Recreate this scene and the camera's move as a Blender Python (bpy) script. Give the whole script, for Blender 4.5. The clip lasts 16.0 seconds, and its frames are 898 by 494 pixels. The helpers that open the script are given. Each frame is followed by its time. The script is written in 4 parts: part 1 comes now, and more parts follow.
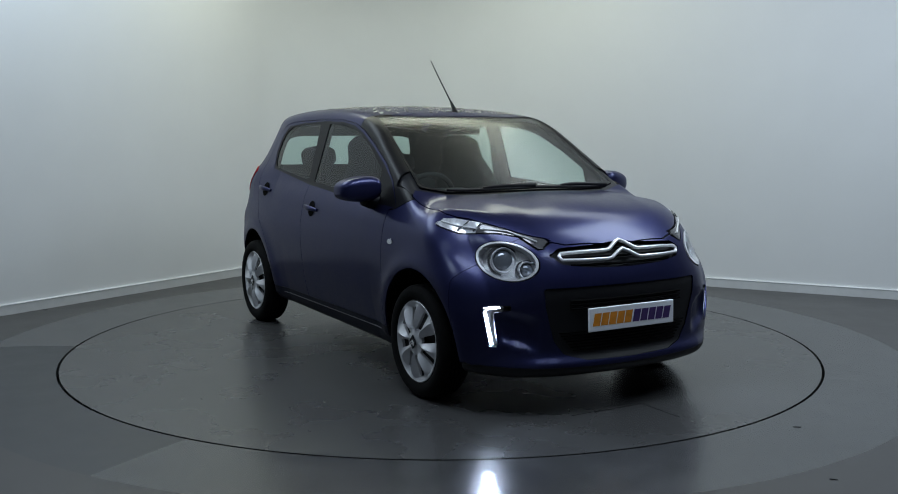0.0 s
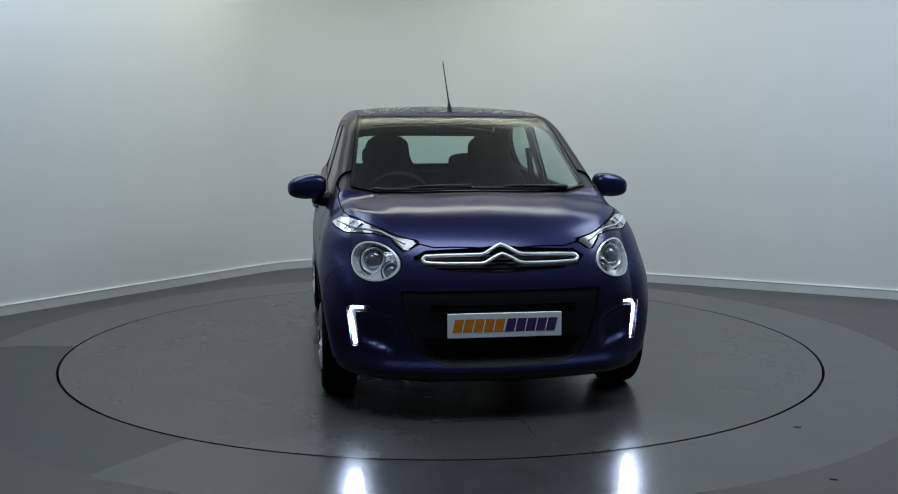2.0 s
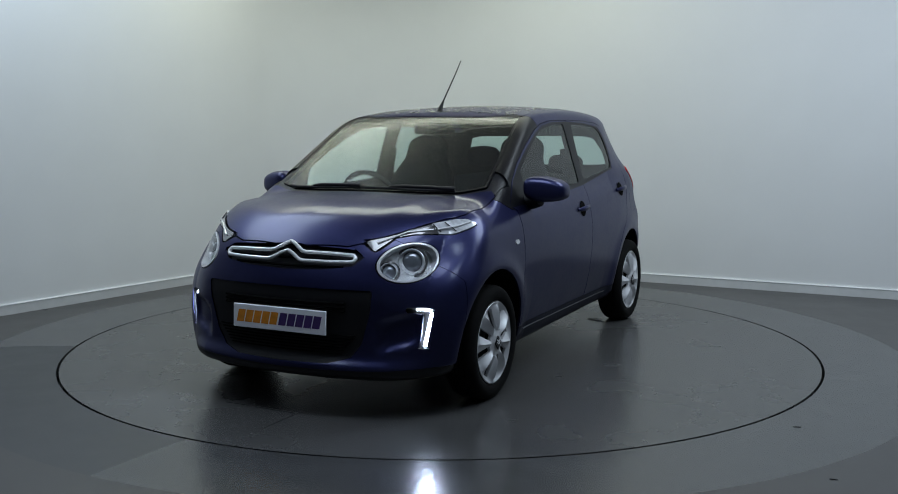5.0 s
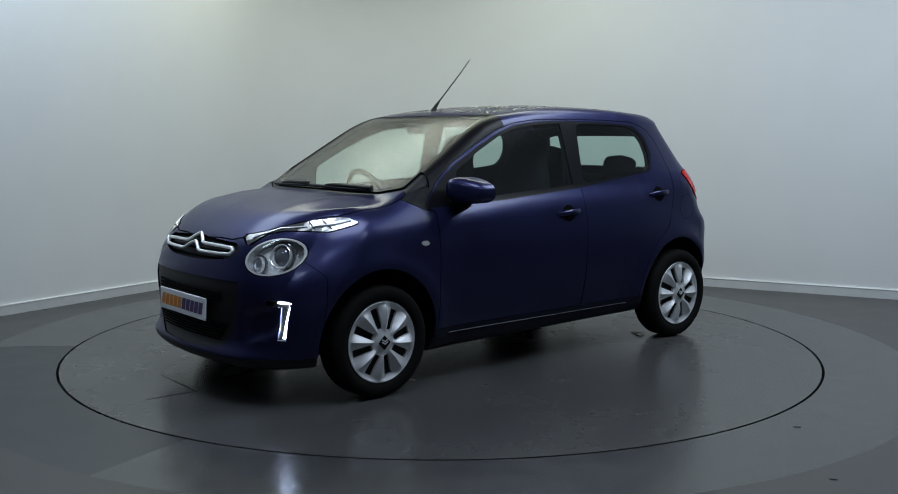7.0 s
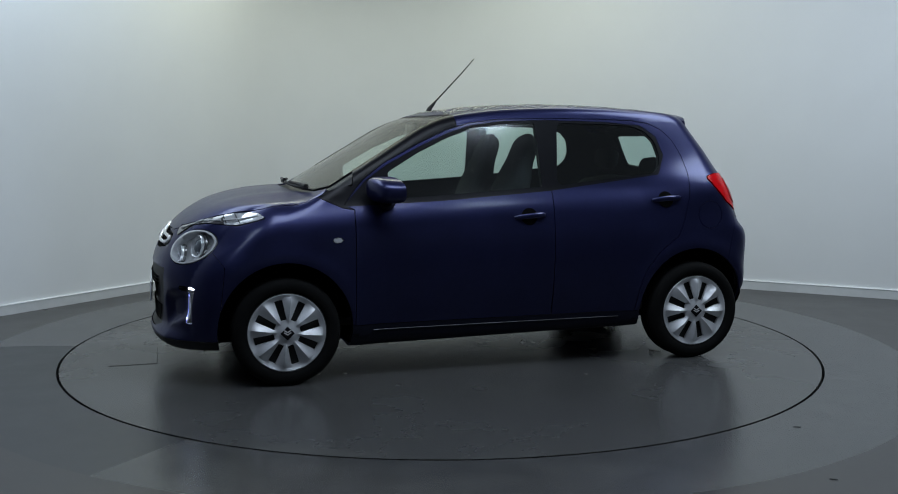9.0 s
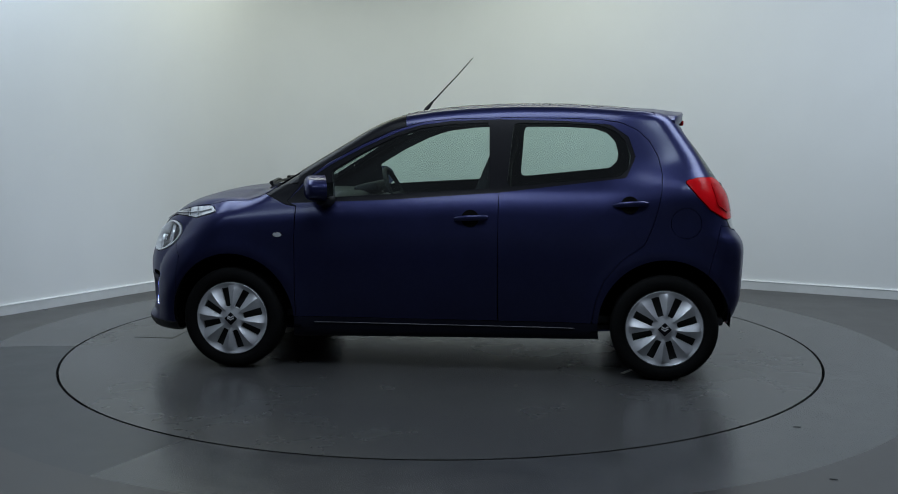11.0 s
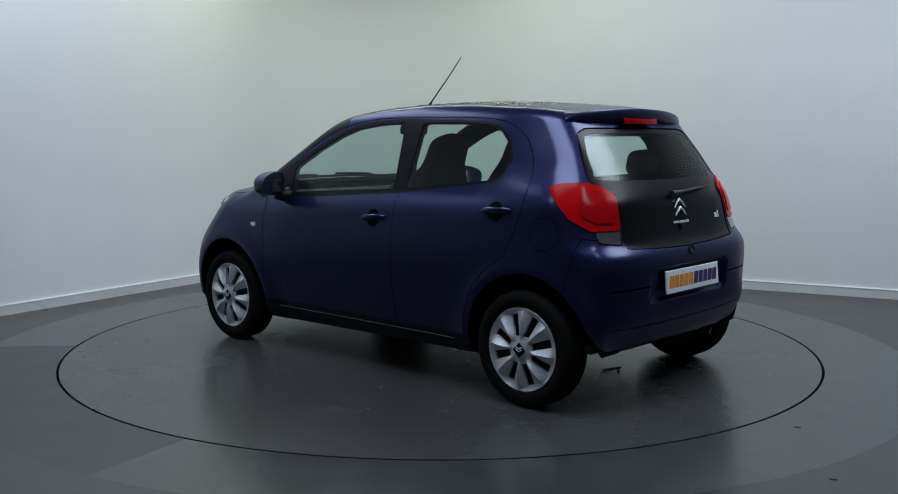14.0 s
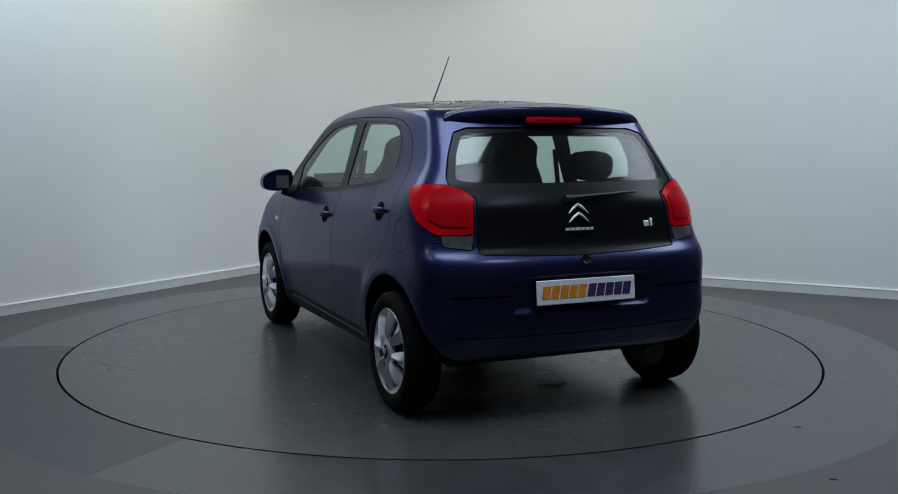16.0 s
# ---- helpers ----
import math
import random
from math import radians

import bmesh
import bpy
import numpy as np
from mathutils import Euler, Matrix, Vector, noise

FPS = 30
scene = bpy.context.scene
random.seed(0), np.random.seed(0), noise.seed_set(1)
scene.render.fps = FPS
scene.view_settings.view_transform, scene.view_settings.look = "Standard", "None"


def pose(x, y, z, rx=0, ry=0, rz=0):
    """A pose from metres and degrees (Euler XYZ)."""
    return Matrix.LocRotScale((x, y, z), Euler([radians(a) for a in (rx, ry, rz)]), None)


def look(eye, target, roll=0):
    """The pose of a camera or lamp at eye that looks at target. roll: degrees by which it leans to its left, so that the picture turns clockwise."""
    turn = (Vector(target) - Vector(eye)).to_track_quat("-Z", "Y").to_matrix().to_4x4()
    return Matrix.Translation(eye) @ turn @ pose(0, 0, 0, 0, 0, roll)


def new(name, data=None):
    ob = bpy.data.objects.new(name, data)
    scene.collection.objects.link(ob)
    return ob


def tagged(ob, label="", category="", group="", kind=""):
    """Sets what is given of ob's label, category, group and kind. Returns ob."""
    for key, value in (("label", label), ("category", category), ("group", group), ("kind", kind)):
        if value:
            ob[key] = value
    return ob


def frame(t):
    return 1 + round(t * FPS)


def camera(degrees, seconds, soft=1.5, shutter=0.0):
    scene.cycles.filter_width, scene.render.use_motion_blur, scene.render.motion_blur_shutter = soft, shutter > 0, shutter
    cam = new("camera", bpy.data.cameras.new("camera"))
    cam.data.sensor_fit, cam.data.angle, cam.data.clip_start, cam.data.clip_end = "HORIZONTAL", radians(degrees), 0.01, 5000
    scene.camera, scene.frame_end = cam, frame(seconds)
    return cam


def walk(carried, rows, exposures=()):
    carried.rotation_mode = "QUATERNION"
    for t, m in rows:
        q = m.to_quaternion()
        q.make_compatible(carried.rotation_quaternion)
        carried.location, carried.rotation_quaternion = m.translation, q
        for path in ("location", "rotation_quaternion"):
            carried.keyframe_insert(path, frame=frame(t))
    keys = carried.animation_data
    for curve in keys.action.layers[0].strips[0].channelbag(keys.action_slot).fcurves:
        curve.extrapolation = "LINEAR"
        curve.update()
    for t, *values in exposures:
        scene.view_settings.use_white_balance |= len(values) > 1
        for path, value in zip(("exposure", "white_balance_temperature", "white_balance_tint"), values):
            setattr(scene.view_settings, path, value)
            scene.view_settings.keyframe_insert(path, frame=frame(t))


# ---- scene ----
# A photo studio with a flush car turntable; the camera stands still.
EYE = (0.0, -5.966, 1.282)
AIM = Vector(EYE) + Vector((0.0077, 0.9934, -0.1143))
cam = camera(49.67, 16.0, soft=0.95)
walk(cam, [(0, look(EYE, AIM, 0.063)), (16, look(EYE, AIM, 0.063))], exposures=[(0, 0.0), (16, 0.0)])

# ---- light ----
world = bpy.data.worlds.new("world")
scene.world = world
world.use_nodes = True
world.node_tree.nodes["Background"].inputs[0].default_value = (0.02, 0.02, 0.02, 1)
world.node_tree.nodes["Background"].inputs[1].default_value = 0.3

CEILING = 3.4
# panel lamps, all out of view: x, y, turn, length, width, watts, colour
LAMPS = [(-1.85, 2.2, 57, 1.0, 0.4, 7, (0.95, 1.0, 0.76)),
         (-0.15, 1.8, 0, 2.9, 0.6, 42, (0.93, 1.0, 0.84)),
         # added fill for the middle and right of the wall
         (1.9, 1.1, -27, 1.6, 0.8, 16, (0.86, 0.96, 1.0)),
         (-2.5, 0.15, 57, 2.4, 1.3, 54, (0.73, 0.87, 1.0)),
         (3.2, -0.6, -27, 2.6, 1.5, 98, (0.74, 0.87, 1.0)),
         (-2.6, -3.0, 0, 1.1, 0.3, 11, (0.66, 0.81, 1.0)),
         (2.05, -3.0, 0, 0.6, 0.3, 12, (0.66, 0.81, 1.0)),
         # added fill for the car's flank and the floor before it
         (0.0, -2.25, 0, 2.2, 1.2, 60, (0.72, 0.84, 1.0))]


def panel_lamp(x, y, turn, length, width, watts, colour):
    data = bpy.data.lights.new("panel_lamp", "AREA")
    data.shape, data.size, data.size_y = "RECTANGLE", length, width
    data.energy, data.color = watts, colour
    ob = new("panel_lamp", data)
    ob.matrix_world = pose(x, y, CEILING - 0.065, 0, 0, turn)


for row in LAMPS:
    panel_lamp(*row)


# ---- materials ----
def mat(name, colour, rough=0.5, metal=0.0, coat=0.0, vary=0.0, scale=8.0, bump=0.0, bump_scale=60.0, spread=0.0, spec=0.5, coat_rough=0.03):
    """A principled material whose tone, gloss and relief vary at two scales."""
    m = bpy.data.materials.new(name)
    m.use_nodes = True
    nt = m.node_tree
    b = nt.nodes["Principled BSDF"]
    b.inputs["Base Color"].default_value = (*colour, 1)
    b.inputs["Roughness"].default_value = rough
    b.inputs["Metallic"].default_value = metal
    b.inputs["Coat Weight"].default_value = coat
    b.inputs["Coat Roughness"].default_value = coat_rough
    b.inputs["Specular IOR Level"].default_value = spec
    co = nt.nodes.new("ShaderNodeTexCoord")
    if vary > 0 or spread > 0:
        big, small = nt.nodes.new("ShaderNodeTexNoise"), nt.nodes.new("ShaderNodeTexNoise")
        big.inputs["Scale"].default_value, small.inputs["Scale"].default_value = scale * 0.15, scale
        big.inputs["Detail"].default_value, small.inputs["Detail"].default_value = 3, 6
        mix = nt.nodes.new("ShaderNodeMath")
        mix.operation = "ADD"
        for k, n in enumerate((big, small)):
            nt.links.new(co.outputs["Object"], n.inputs["Vector"])
            nt.links.new(n.outputs["Fac"], mix.inputs[k])
        ramp = nt.nodes.new("ShaderNodeMapRange")
        ramp.inputs["From Min"].default_value, ramp.inputs["From Max"].default_value = 0.7, 1.3
        nt.links.new(mix.outputs[0], ramp.inputs["Value"])
        if vary > 0:
            tone = nt.nodes.new("ShaderNodeMix")
            tone.data_type = "RGBA"
            tone.inputs[6].default_value = (*[c * (1 - vary) for c in colour], 1)
            tone.inputs[7].default_value = (*[min(1, c * (1 + vary)) for c in colour], 1)
            nt.links.new(ramp.outputs[0], tone.inputs[0])
            nt.links.new(tone.outputs[2], b.inputs["Base Color"])
        if spread > 0:
            r = nt.nodes.new("ShaderNodeMapRange")
            r.inputs["To Min"].default_value, r.inputs["To Max"].default_value = max(0.02, rough - spread), rough + spread
            nt.links.new(ramp.outputs[0], r.inputs["Value"])
            nt.links.new(r.outputs[0], b.inputs["Roughness"])
    if bump > 0:
        n = nt.nodes.new("ShaderNodeTexNoise")
        n.inputs["Scale"].default_value, n.inputs["Detail"].default_value = bump_scale, 4
        nt.links.new(co.outputs["Object"], n.inputs["Vector"])
        bp = nt.nodes.new("ShaderNodeBump")
        bp.inputs["Strength"].default_value, bp.inputs["Distance"].default_value = bump, 0.01
        nt.links.new(n.outputs["Fac"], bp.inputs["Height"])
        nt.links.new(bp.outputs[0], b.inputs["Normal"])
    return m


def clear(name, tint, rough=0.02, gloss=1.0, veil=0.0):
    """Thin glass: lets light straight through, tinted, with a mirror film; a pale haze is painted over the view."""
    m = bpy.data.materials.new(name)
    m.use_nodes = True
    nt = m.node_tree
    out = nt.nodes["Material Output"]
    nt.nodes.remove(nt.nodes["Principled BSDF"])
    tr, gl, lw, pw, ad, mx = (nt.nodes.new(k) for k in ("ShaderNodeBsdfTransparent", "ShaderNodeBsdfGlossy", "ShaderNodeLayerWeight", "ShaderNodeMath", "ShaderNodeMath", "ShaderNodeMixShader"))
    tr.inputs[0].default_value = (*tint, 1)
    gl.inputs["Color"].default_value = (gloss, gloss, gloss, 1)
    gl.inputs["Roughness"].default_value = rough
    lw.inputs[0].default_value = 0.5
    pw.operation, ad.operation = "POWER", "MULTIPLY_ADD"
    pw.inputs[1].default_value = 5.0
    ad.inputs[1].default_value, ad.inputs[2].default_value = 0.92, 0.065
    nt.links.new(lw.outputs["Facing"], pw.inputs[0])
    nt.links.new(pw.outputs[0], ad.inputs[0])
    nt.links.new(ad.outputs[0], mx.inputs[0])
    film, haze = nt.nodes.new("ShaderNodeBsdfDiffuse"), nt.nodes.new("ShaderNodeMixShader")
    film.inputs[0].default_value = (0.5, 0.52, 0.52, 1)
    haze.inputs[0].default_value = veil
    nt.links.new(tr.outputs[0], haze.inputs[1])
    nt.links.new(film.outputs[0], haze.inputs[2])
    nt.links.new(haze.outputs[0], mx.inputs[1])
    nt.links.new(gl.outputs[0], mx.inputs[2])
    nt.links.new(mx.outputs[0], out.inputs["Surface"])
    return m


def glow(name, colour, strength):
    m = bpy.data.materials.new(name)
    m.use_nodes = True
    b = m.node_tree.nodes["Principled BSDF"]
    b.inputs["Base Color"].default_value = (*colour, 1)
    b.inputs["Emission Color"].default_value = (*colour, 1)
    b.inputs["Emission Strength"].default_value = strength
    return m


WALL = mat("wall_paint", (0.63, 0.64, 0.645), 0.75, vary=0.02, scale=3, bump=0.04, bump_scale=180)
DARK_WALL = mat("grey_wall_paint", (0.33, 0.335, 0.35), 0.8, vary=0.06, scale=3)
SKIRT = mat("skirting_paint", (0.52, 0.53, 0.535), 0.5, vary=0.05, scale=20)
LIT_EDGE = mat("lit_edge_white", (0.84, 0.85, 0.85), 0.4, vary=0.02, scale=20)
CEIL = mat("ceiling_paint", (0.10, 0.10, 0.105), 0.9, vary=0.03, scale=4)
FLOOR = mat("floor_resin", (0.030, 0.028, 0.0275), 0.30, vary=0.22, scale=5.0, spread=0.03, spec=0.4)
BORDER = mat("border_resin", (0.046, 0.047, 0.048), 0.24, vary=0.20, scale=7.0, spread=0.03, spec=0.45, bump=0.03, bump_scale=140)
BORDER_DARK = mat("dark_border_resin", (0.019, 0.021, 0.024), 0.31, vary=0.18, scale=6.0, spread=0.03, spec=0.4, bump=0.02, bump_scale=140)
TABLE = mat("turntable_resin", (0.050, 0.050, 0.0495), 0.27, vary=0.08, scale=2.5, spread=0.02, spec=0.45)
PIT = mat("dark_pit", (0.004, 0.004, 0.004), 0.9, spec=0.05)
SHADE = mat("matt_black_shade", (0.0008, 0.0008, 0.0008), 1.0, spec=0.0)
SCUFF = mat("dark_scuff", (0.020, 0.020, 0.020), 0.5, vary=0.5, scale=60)
FIXTURE = mat("white_lamp_housing", (0.75, 0.75, 0.75), 0.5)


# ---- mesh helpers ----
def mesh_object(name, verts, faces, material, parent=None, label="", normals=None, smooth=False):
    me = bpy.data.meshes.new(name)
    me.from_pydata([tuple(v) for v in verts], [], [tuple(int(i) for i in f) for f in faces])
    me.materials.append(material)
    if smooth or normals is not None:
        me.polygons.foreach_set("use_smooth", [True] * len(me.polygons))
    if normals is not None:
        me.normals_split_custom_set_from_vertices([tuple(n) for n in normals])
    me.update()
    ob = new(name, me)
    if parent is not None:
        ob.parent = parent
    if label:
        tagged(ob, label)
    return ob


def part(name, bm, material, parent=None, label="", smooth=True, angle=35):
    """One mesh object from a bmesh, smooth but for its sharp edges."""
    bmesh.ops.recalc_face_normals(bm, faces=bm.faces[:])
    for f in bm.faces:
        f.smooth = smooth
    for e in bm.edges:
        if len(e.link_faces) == 2 and e.calc_face_angle(0) > radians(angle):
            e.smooth = False
    me = bpy.data.meshes.new(name)
    bm.to_mesh(me)
    bm.free()
    me.materials.append(material)
    ob = new(name, me)
    if parent is not None:
        ob.parent = parent
    if label:
        tagged(ob, label)
    return ob


def add_box(bm, size, m=None, bevel=0.0, segments=2):
    """A rounded box added to bm, in the pose m."""
    r = bmesh.ops.create_cube(bm, size=1)
    for v in r["verts"]:
        v.co = Vector((v.co.x * size[0], v.co.y * size[1], v.co.z * size[2]))
    if bevel > 0:
        edges = list({e for v in r["verts"] for e in v.link_edges})
        r = bmesh.ops.bevel(bm, geom=edges, offset=bevel, segments=segments, profile=0.5, affect="EDGES")
    verts = {v for v in r["verts"]} if bevel <= 0 else {v for f in r["faces"] for v in f.verts}
    if m is not None:
        bmesh.ops.transform(bm, matrix=m, verts=list(verts))


def box(name, size, m, material, parent=None, label="", bevel=0.0, segments=2):
    bm = bmesh.new()
    add_box(bm, size, m, bevel, segments)
    return part(name, bm, material, parent, label)


def lathe(name, profile, material, parent=None, label="", steps=64, m=None, angle=35):
    """Turns (radius, height) pairs round the z axis, then poses it by m."""
    bm = bmesh.new()
    rings = []
    for r, h in profile:
        if r < 1e-6:
            rings.append([bm.verts.new((0, 0, h))])
        else:
            rings.append([bm.verts.new((r * math.cos(2 * math.pi * k / steps), r * math.sin(2 * math.pi * k / steps), h)) for k in range(steps)])
    for a, b in zip(rings, rings[1:]):
        for k in range(steps):
            q = [a[k % len(a)], a[(k + 1) % len(a)], b[(k + 1) % len(b)], b[k % len(b)]]
            q = list(dict.fromkeys(q))
            if len(q) > 2:
                bm.faces.new(q)
    if m is not None:
        bmesh.ops.transform(bm, matrix=m, verts=bm.verts[:])
    return part(name, bm, material, parent, label, angle=angle)


def tube(name, points, radius, material, parent=None, label="", sides=10, closed=False, flat=1.0):
    """A round or flattened bar swept along points; radius may be one number or one for each point."""
    pts = [Vector(p) for p in points]
    n = len(pts)
    rad = [radius] * n if isinstance(radius, (int, float)) else list(radius)
    bm = bmesh.new()
    rings = []
    for i, p in enumerate(pts):
        a = pts[(i - 1) % n] if closed or i > 0 else p
        b = pts[(i + 1) % n] if closed or i < n - 1 else p
        d = (b - a).normalized()
        side = d.cross(Vector((0, 0, 1)))
        if side.length < 0.05:
            side = d.cross(Vector((1, 0, 0)))
        side.normalize()
        up = side.cross(d)
        rings.append([bm.verts.new(p + rad[i] * (math.cos(2 * math.pi * k / sides) * side * flat + math.sin(2 * math.pi * k / sides) * up)) for k in range(sides)])
    for i in range(n if closed else n - 1):
        a, b = rings[i], rings[(i + 1) % n]
        for k in range(sides):
            bm.faces.new((a[k], a[(k + 1) % sides], b[(k + 1) % sides], b[k]))
    if not closed:
        bm.faces.new(rings[0][::-1])
        bm.faces.new(rings[-1])
    return part(name, bm, material, parent, label, angle=50)


# ---- the studio ----
TABLE_R = 2.232
PIVOT = Vector((-1.097, 4.004))
LEFT_DIR, RIGHT_DIR = Vector((-0.547, -0.837)), Vector((0.887, -0.462))
COVE = 1.15


def wall_line():
    """The inner line of the two seen walls with the rounded corner between them."""
    a, b = PIVOT + LEFT_DIR * COVE, PIVOT + RIGHT_DIR * COVE
    pts = [PIVOT + LEFT_DIR * 4.7]
    half = LEFT_DIR.angle(RIGHT_DIR) / 2
    r = COVE * math.tan(half)
    mid = (LEFT_DIR + RIGHT_DIR).normalized()
    c = PIVOT + mid * (r / math.sin(half))
    s = math.atan2(a.y - c.y, a.x - c.x)
    e = math.atan2(b.y - c.y, b.x - c.x)
    while e > s:
        e -= 2 * math.pi
    pts += [Vector((c.x + r * math.cos(s + (e - s) * k / 28), c.y + r * math.sin(s + (e - s) * k / 28))) for k in range(29)]
    pts.append(PIVOT + RIGHT_DIR * 6.1)
    return pts


def wall_strip(name, line, z0, z1, thick, material, label, inset=0.0):
    """An upright slab along line; thick reaches outward, inset pulls its face into the room."""
    n = len(line)
    out = []
    for i in range(n):
        d = (line[min(n - 1, i + 1)] - line[max(0, i - 1)]).normalized()
        out.append(Vector((-d.y, d.x)))
    verts, faces = [], []
    for p, o in zip(line, out):
        a, b = p - o * inset, p + o * thick
        verts += [(a.x, a.y, z0), (a.x, a.y, z1), (b.x, b.y, z1), (b.x, b.y, z0)]
    for i in range(n - 1):
        for k in range(4):
            faces.append((4 * i + k, 4 * i + (k + 1) % 4, 4 * i + 4 + (k + 1) % 4, 4 * i + 4 + k))
    faces += [(0, 1, 2, 3), (4 * n - 1, 4 * n - 2, 4 * n - 3, 4 * n - 4)]
    bm = bmesh.new()
    vs = [bm.verts.new(v) for v in verts]
    for f in faces:
        bm.faces.new([vs[i] for i in f])
    return tagged(part(name, bm, material, angle=30), label, kind="structure")


LINE = wall_line()
wall_strip("wall_north", LINE, 0.0, CEILING, 0.15, WALL, "pale grey painted studio wall with a rounded corner")
wall_strip("baseboard", LINE, 0.0, 0.070, 0.0, SKIRT, "white painted skirting along the studio wall", inset=0.014)
# white strip paints the light caught by the skirting's top edge
wall_strip("lit_edge_strip", LINE, 0.070, 0.0765, 0.0, LIT_EDGE, "white strip standing for the lit top edge of the skirting", inset=0.017)
END_L, END_R = LINE[0], LINE[-1]
FAR_L, FAR_R = PIVOT + LEFT_DIR * 14.5, PIVOT + RIGHT_DIR * 12.0
# walls added out of view; their grey sets what the car's flanks reflect
wall_strip("wall_west", [FAR_L, END_L], 0.0, CEILING, 0.15, DARK_WALL, "unseen plain grey side wall closing the room")
wall_strip("wall_east", [END_R, FAR_R], 0.0, CEILING, 0.15, DARK_WALL, "unseen plain grey side wall closing the room")
wall_strip("wall_south", [FAR_R, Vector((FAR_R.x, FAR_L.y)), FAR_L], 0.0, CEILING, 0.15, DARK_WALL, "unseen plain grey wall added behind the camera")


def disc_mesh(name, r0, r1, z, material, label, outer=None, depth=0.0, steps=256):
    """A ring from r0 to r1 (r0 0: a disc) at height z with a rim; outer: a square edge beyond."""
    bm = bmesh.new()
    c = [(math.cos(2 * math.pi * k / steps), math.sin(2 * math.pi * k / steps)) for k in range(steps)]
    a = [bm.verts.new((r1 * x, r1 * y, z)) for x, y in c]
    if outer:
        b = []
        for x, y in c:
            k = outer / max(abs(x), abs(y))
            b.append(bm.verts.new((k * x, k * y, z)))
    elif r0 > 0:
        b = [bm.verts.new((r0 * x, r0 * y, z)) for x, y in c]
    else:
        b = None
        bm.faces.new(a)
    if b:
        for k in range(steps):
            bm.faces.new((a[k], a[(k + 1) % steps], b[(k + 1) % steps], b[k]))
    if depth:
        d = [bm.verts.new((v.co.x, v.co.y, z - depth)) for v in a]
        for k in range(steps):
            bm.faces.new((a[k], a[(k + 1) % steps], d[(k + 1) % steps], d[k]))
    return part(name, bm, material, label=label, angle=30)


BORDER_R = 2.75
tagged(disc_mesh("floor", 0, BORDER_R, 0.0, FLOOR, "dull dark grey resin studio floor", outer=16, depth=0.06), kind="structure")


def border_sector(a0, a1, material, label):
    """A sector of the resin border between the turntable's joint and the floor."""
    bm = bmesh.new()
    n = max(4, int(a1 - a0))
    inner, outer, low = [], [], []
    for k in range(n + 1):
        a = radians(a0 + (a1 - a0) * k / n)
        c, sn = math.cos(a), math.sin(a)
        r = TABLE_R + 0.007
        inner.append(bm.verts.new((r * c, r * sn, 0.0)))
        low.append(bm.verts.new((r * c, r * sn, -0.06)))
        outer.append(bm.verts.new((BORDER_R * c, BORDER_R * sn, 0.0)))
    for k in range(n):
        bm.faces.new((inner[k], inner[k + 1], outer[k + 1], outer[k]))
        bm.faces.new((low[k], low[k + 1], inner[k + 1], inner[k]))
    tagged(part("floor_border", bm, material, angle=30), label, kind="structure")


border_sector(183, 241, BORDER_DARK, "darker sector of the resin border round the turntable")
border_sector(241, 543, BORDER, "smooth grey resin border round the turntable")
pit = disc_mesh("turntable_pit", 0, TABLE_R + 0.05, -0.05, PIT, "dark pit under the turntable")
tagged(pit, kind="structure")
# ceiling added out of view, dark so that the bonnet mirrors little
bm = bmesh.new()
add_box(bm, (34, 34, 0.15), pose(0, 0, CEILING + 0.075))
tagged(part("ceiling", bm, CEIL), "unseen dark grey ceiling added to keep reflections low", kind="structure")
for x, y, turn, length, width, watts, colour in LAMPS:
    bm = bmesh.new()
    add_box(bm, (length + 0.06, width + 0.06, 0.055), pose(0, 0, -0.0275), 0.008)
    lamp = tagged(part("unseen_light_panel", bm, FIXTURE), "unseen flat white ceiling light panel, switched on", "lamp", "ceiling lights")
    lamp.matrix_world = pose(x, y, CEILING, 0, 0, turn)

# small marks on the resin
for x, y, turn, lx, ly in ((1.473, -2.458, -20, 0.030, 0.008), (1.575, -1.80, -8, 0.035, 0.004)):
    bm = bmesh.new()
    add_box(bm, (lx, ly, 0.003), pose(0, 0, 0.0015), 0.001, 1)
    tagged(part("floor_scuff", bm, SCUFF), "small dark scuff on the grey floor", "scuff mark", "floor scuffs").matrix_world = pose(x, y, 0, 0, 0, turn)

# ---- the turntable ----
table = disc_mesh("turntable", 0, TABLE_R - 0.007, 0.0, TABLE, "round grey resin turntable let flush into the floor", depth=0.05)
tagged(table, category="turntable")

# ---- car materials ----
PAINT = mat("navy_metallic_paint", (0.0205, 0.0235, 0.077), 0.37, metal=0.75, coat=0.6, vary=0.06, scale=40, spread=0.03, spec=0.3, coat_rough=0.2)
PAINT.node_tree.nodes["Principled BSDF"].inputs["Specular Tint"].default_value = (0.30, 0.30, 0.45, 1)
BLACK = mat("black_plastic", (0.009, 0.009, 0.011), 0.5, vary=0.15, scale=30, spec=0.3, bump=0.05, bump_scale=400)
GLOSS = mat("gloss_black", (0.005, 0.005, 0.007), 0.28, spec=0.15, vary=0.1, scale=10)
FRAME = mat("satin_black_frame", (0.005, 0.005, 0.007), 0.35, vary=0.1, scale=20, spec=0.15)
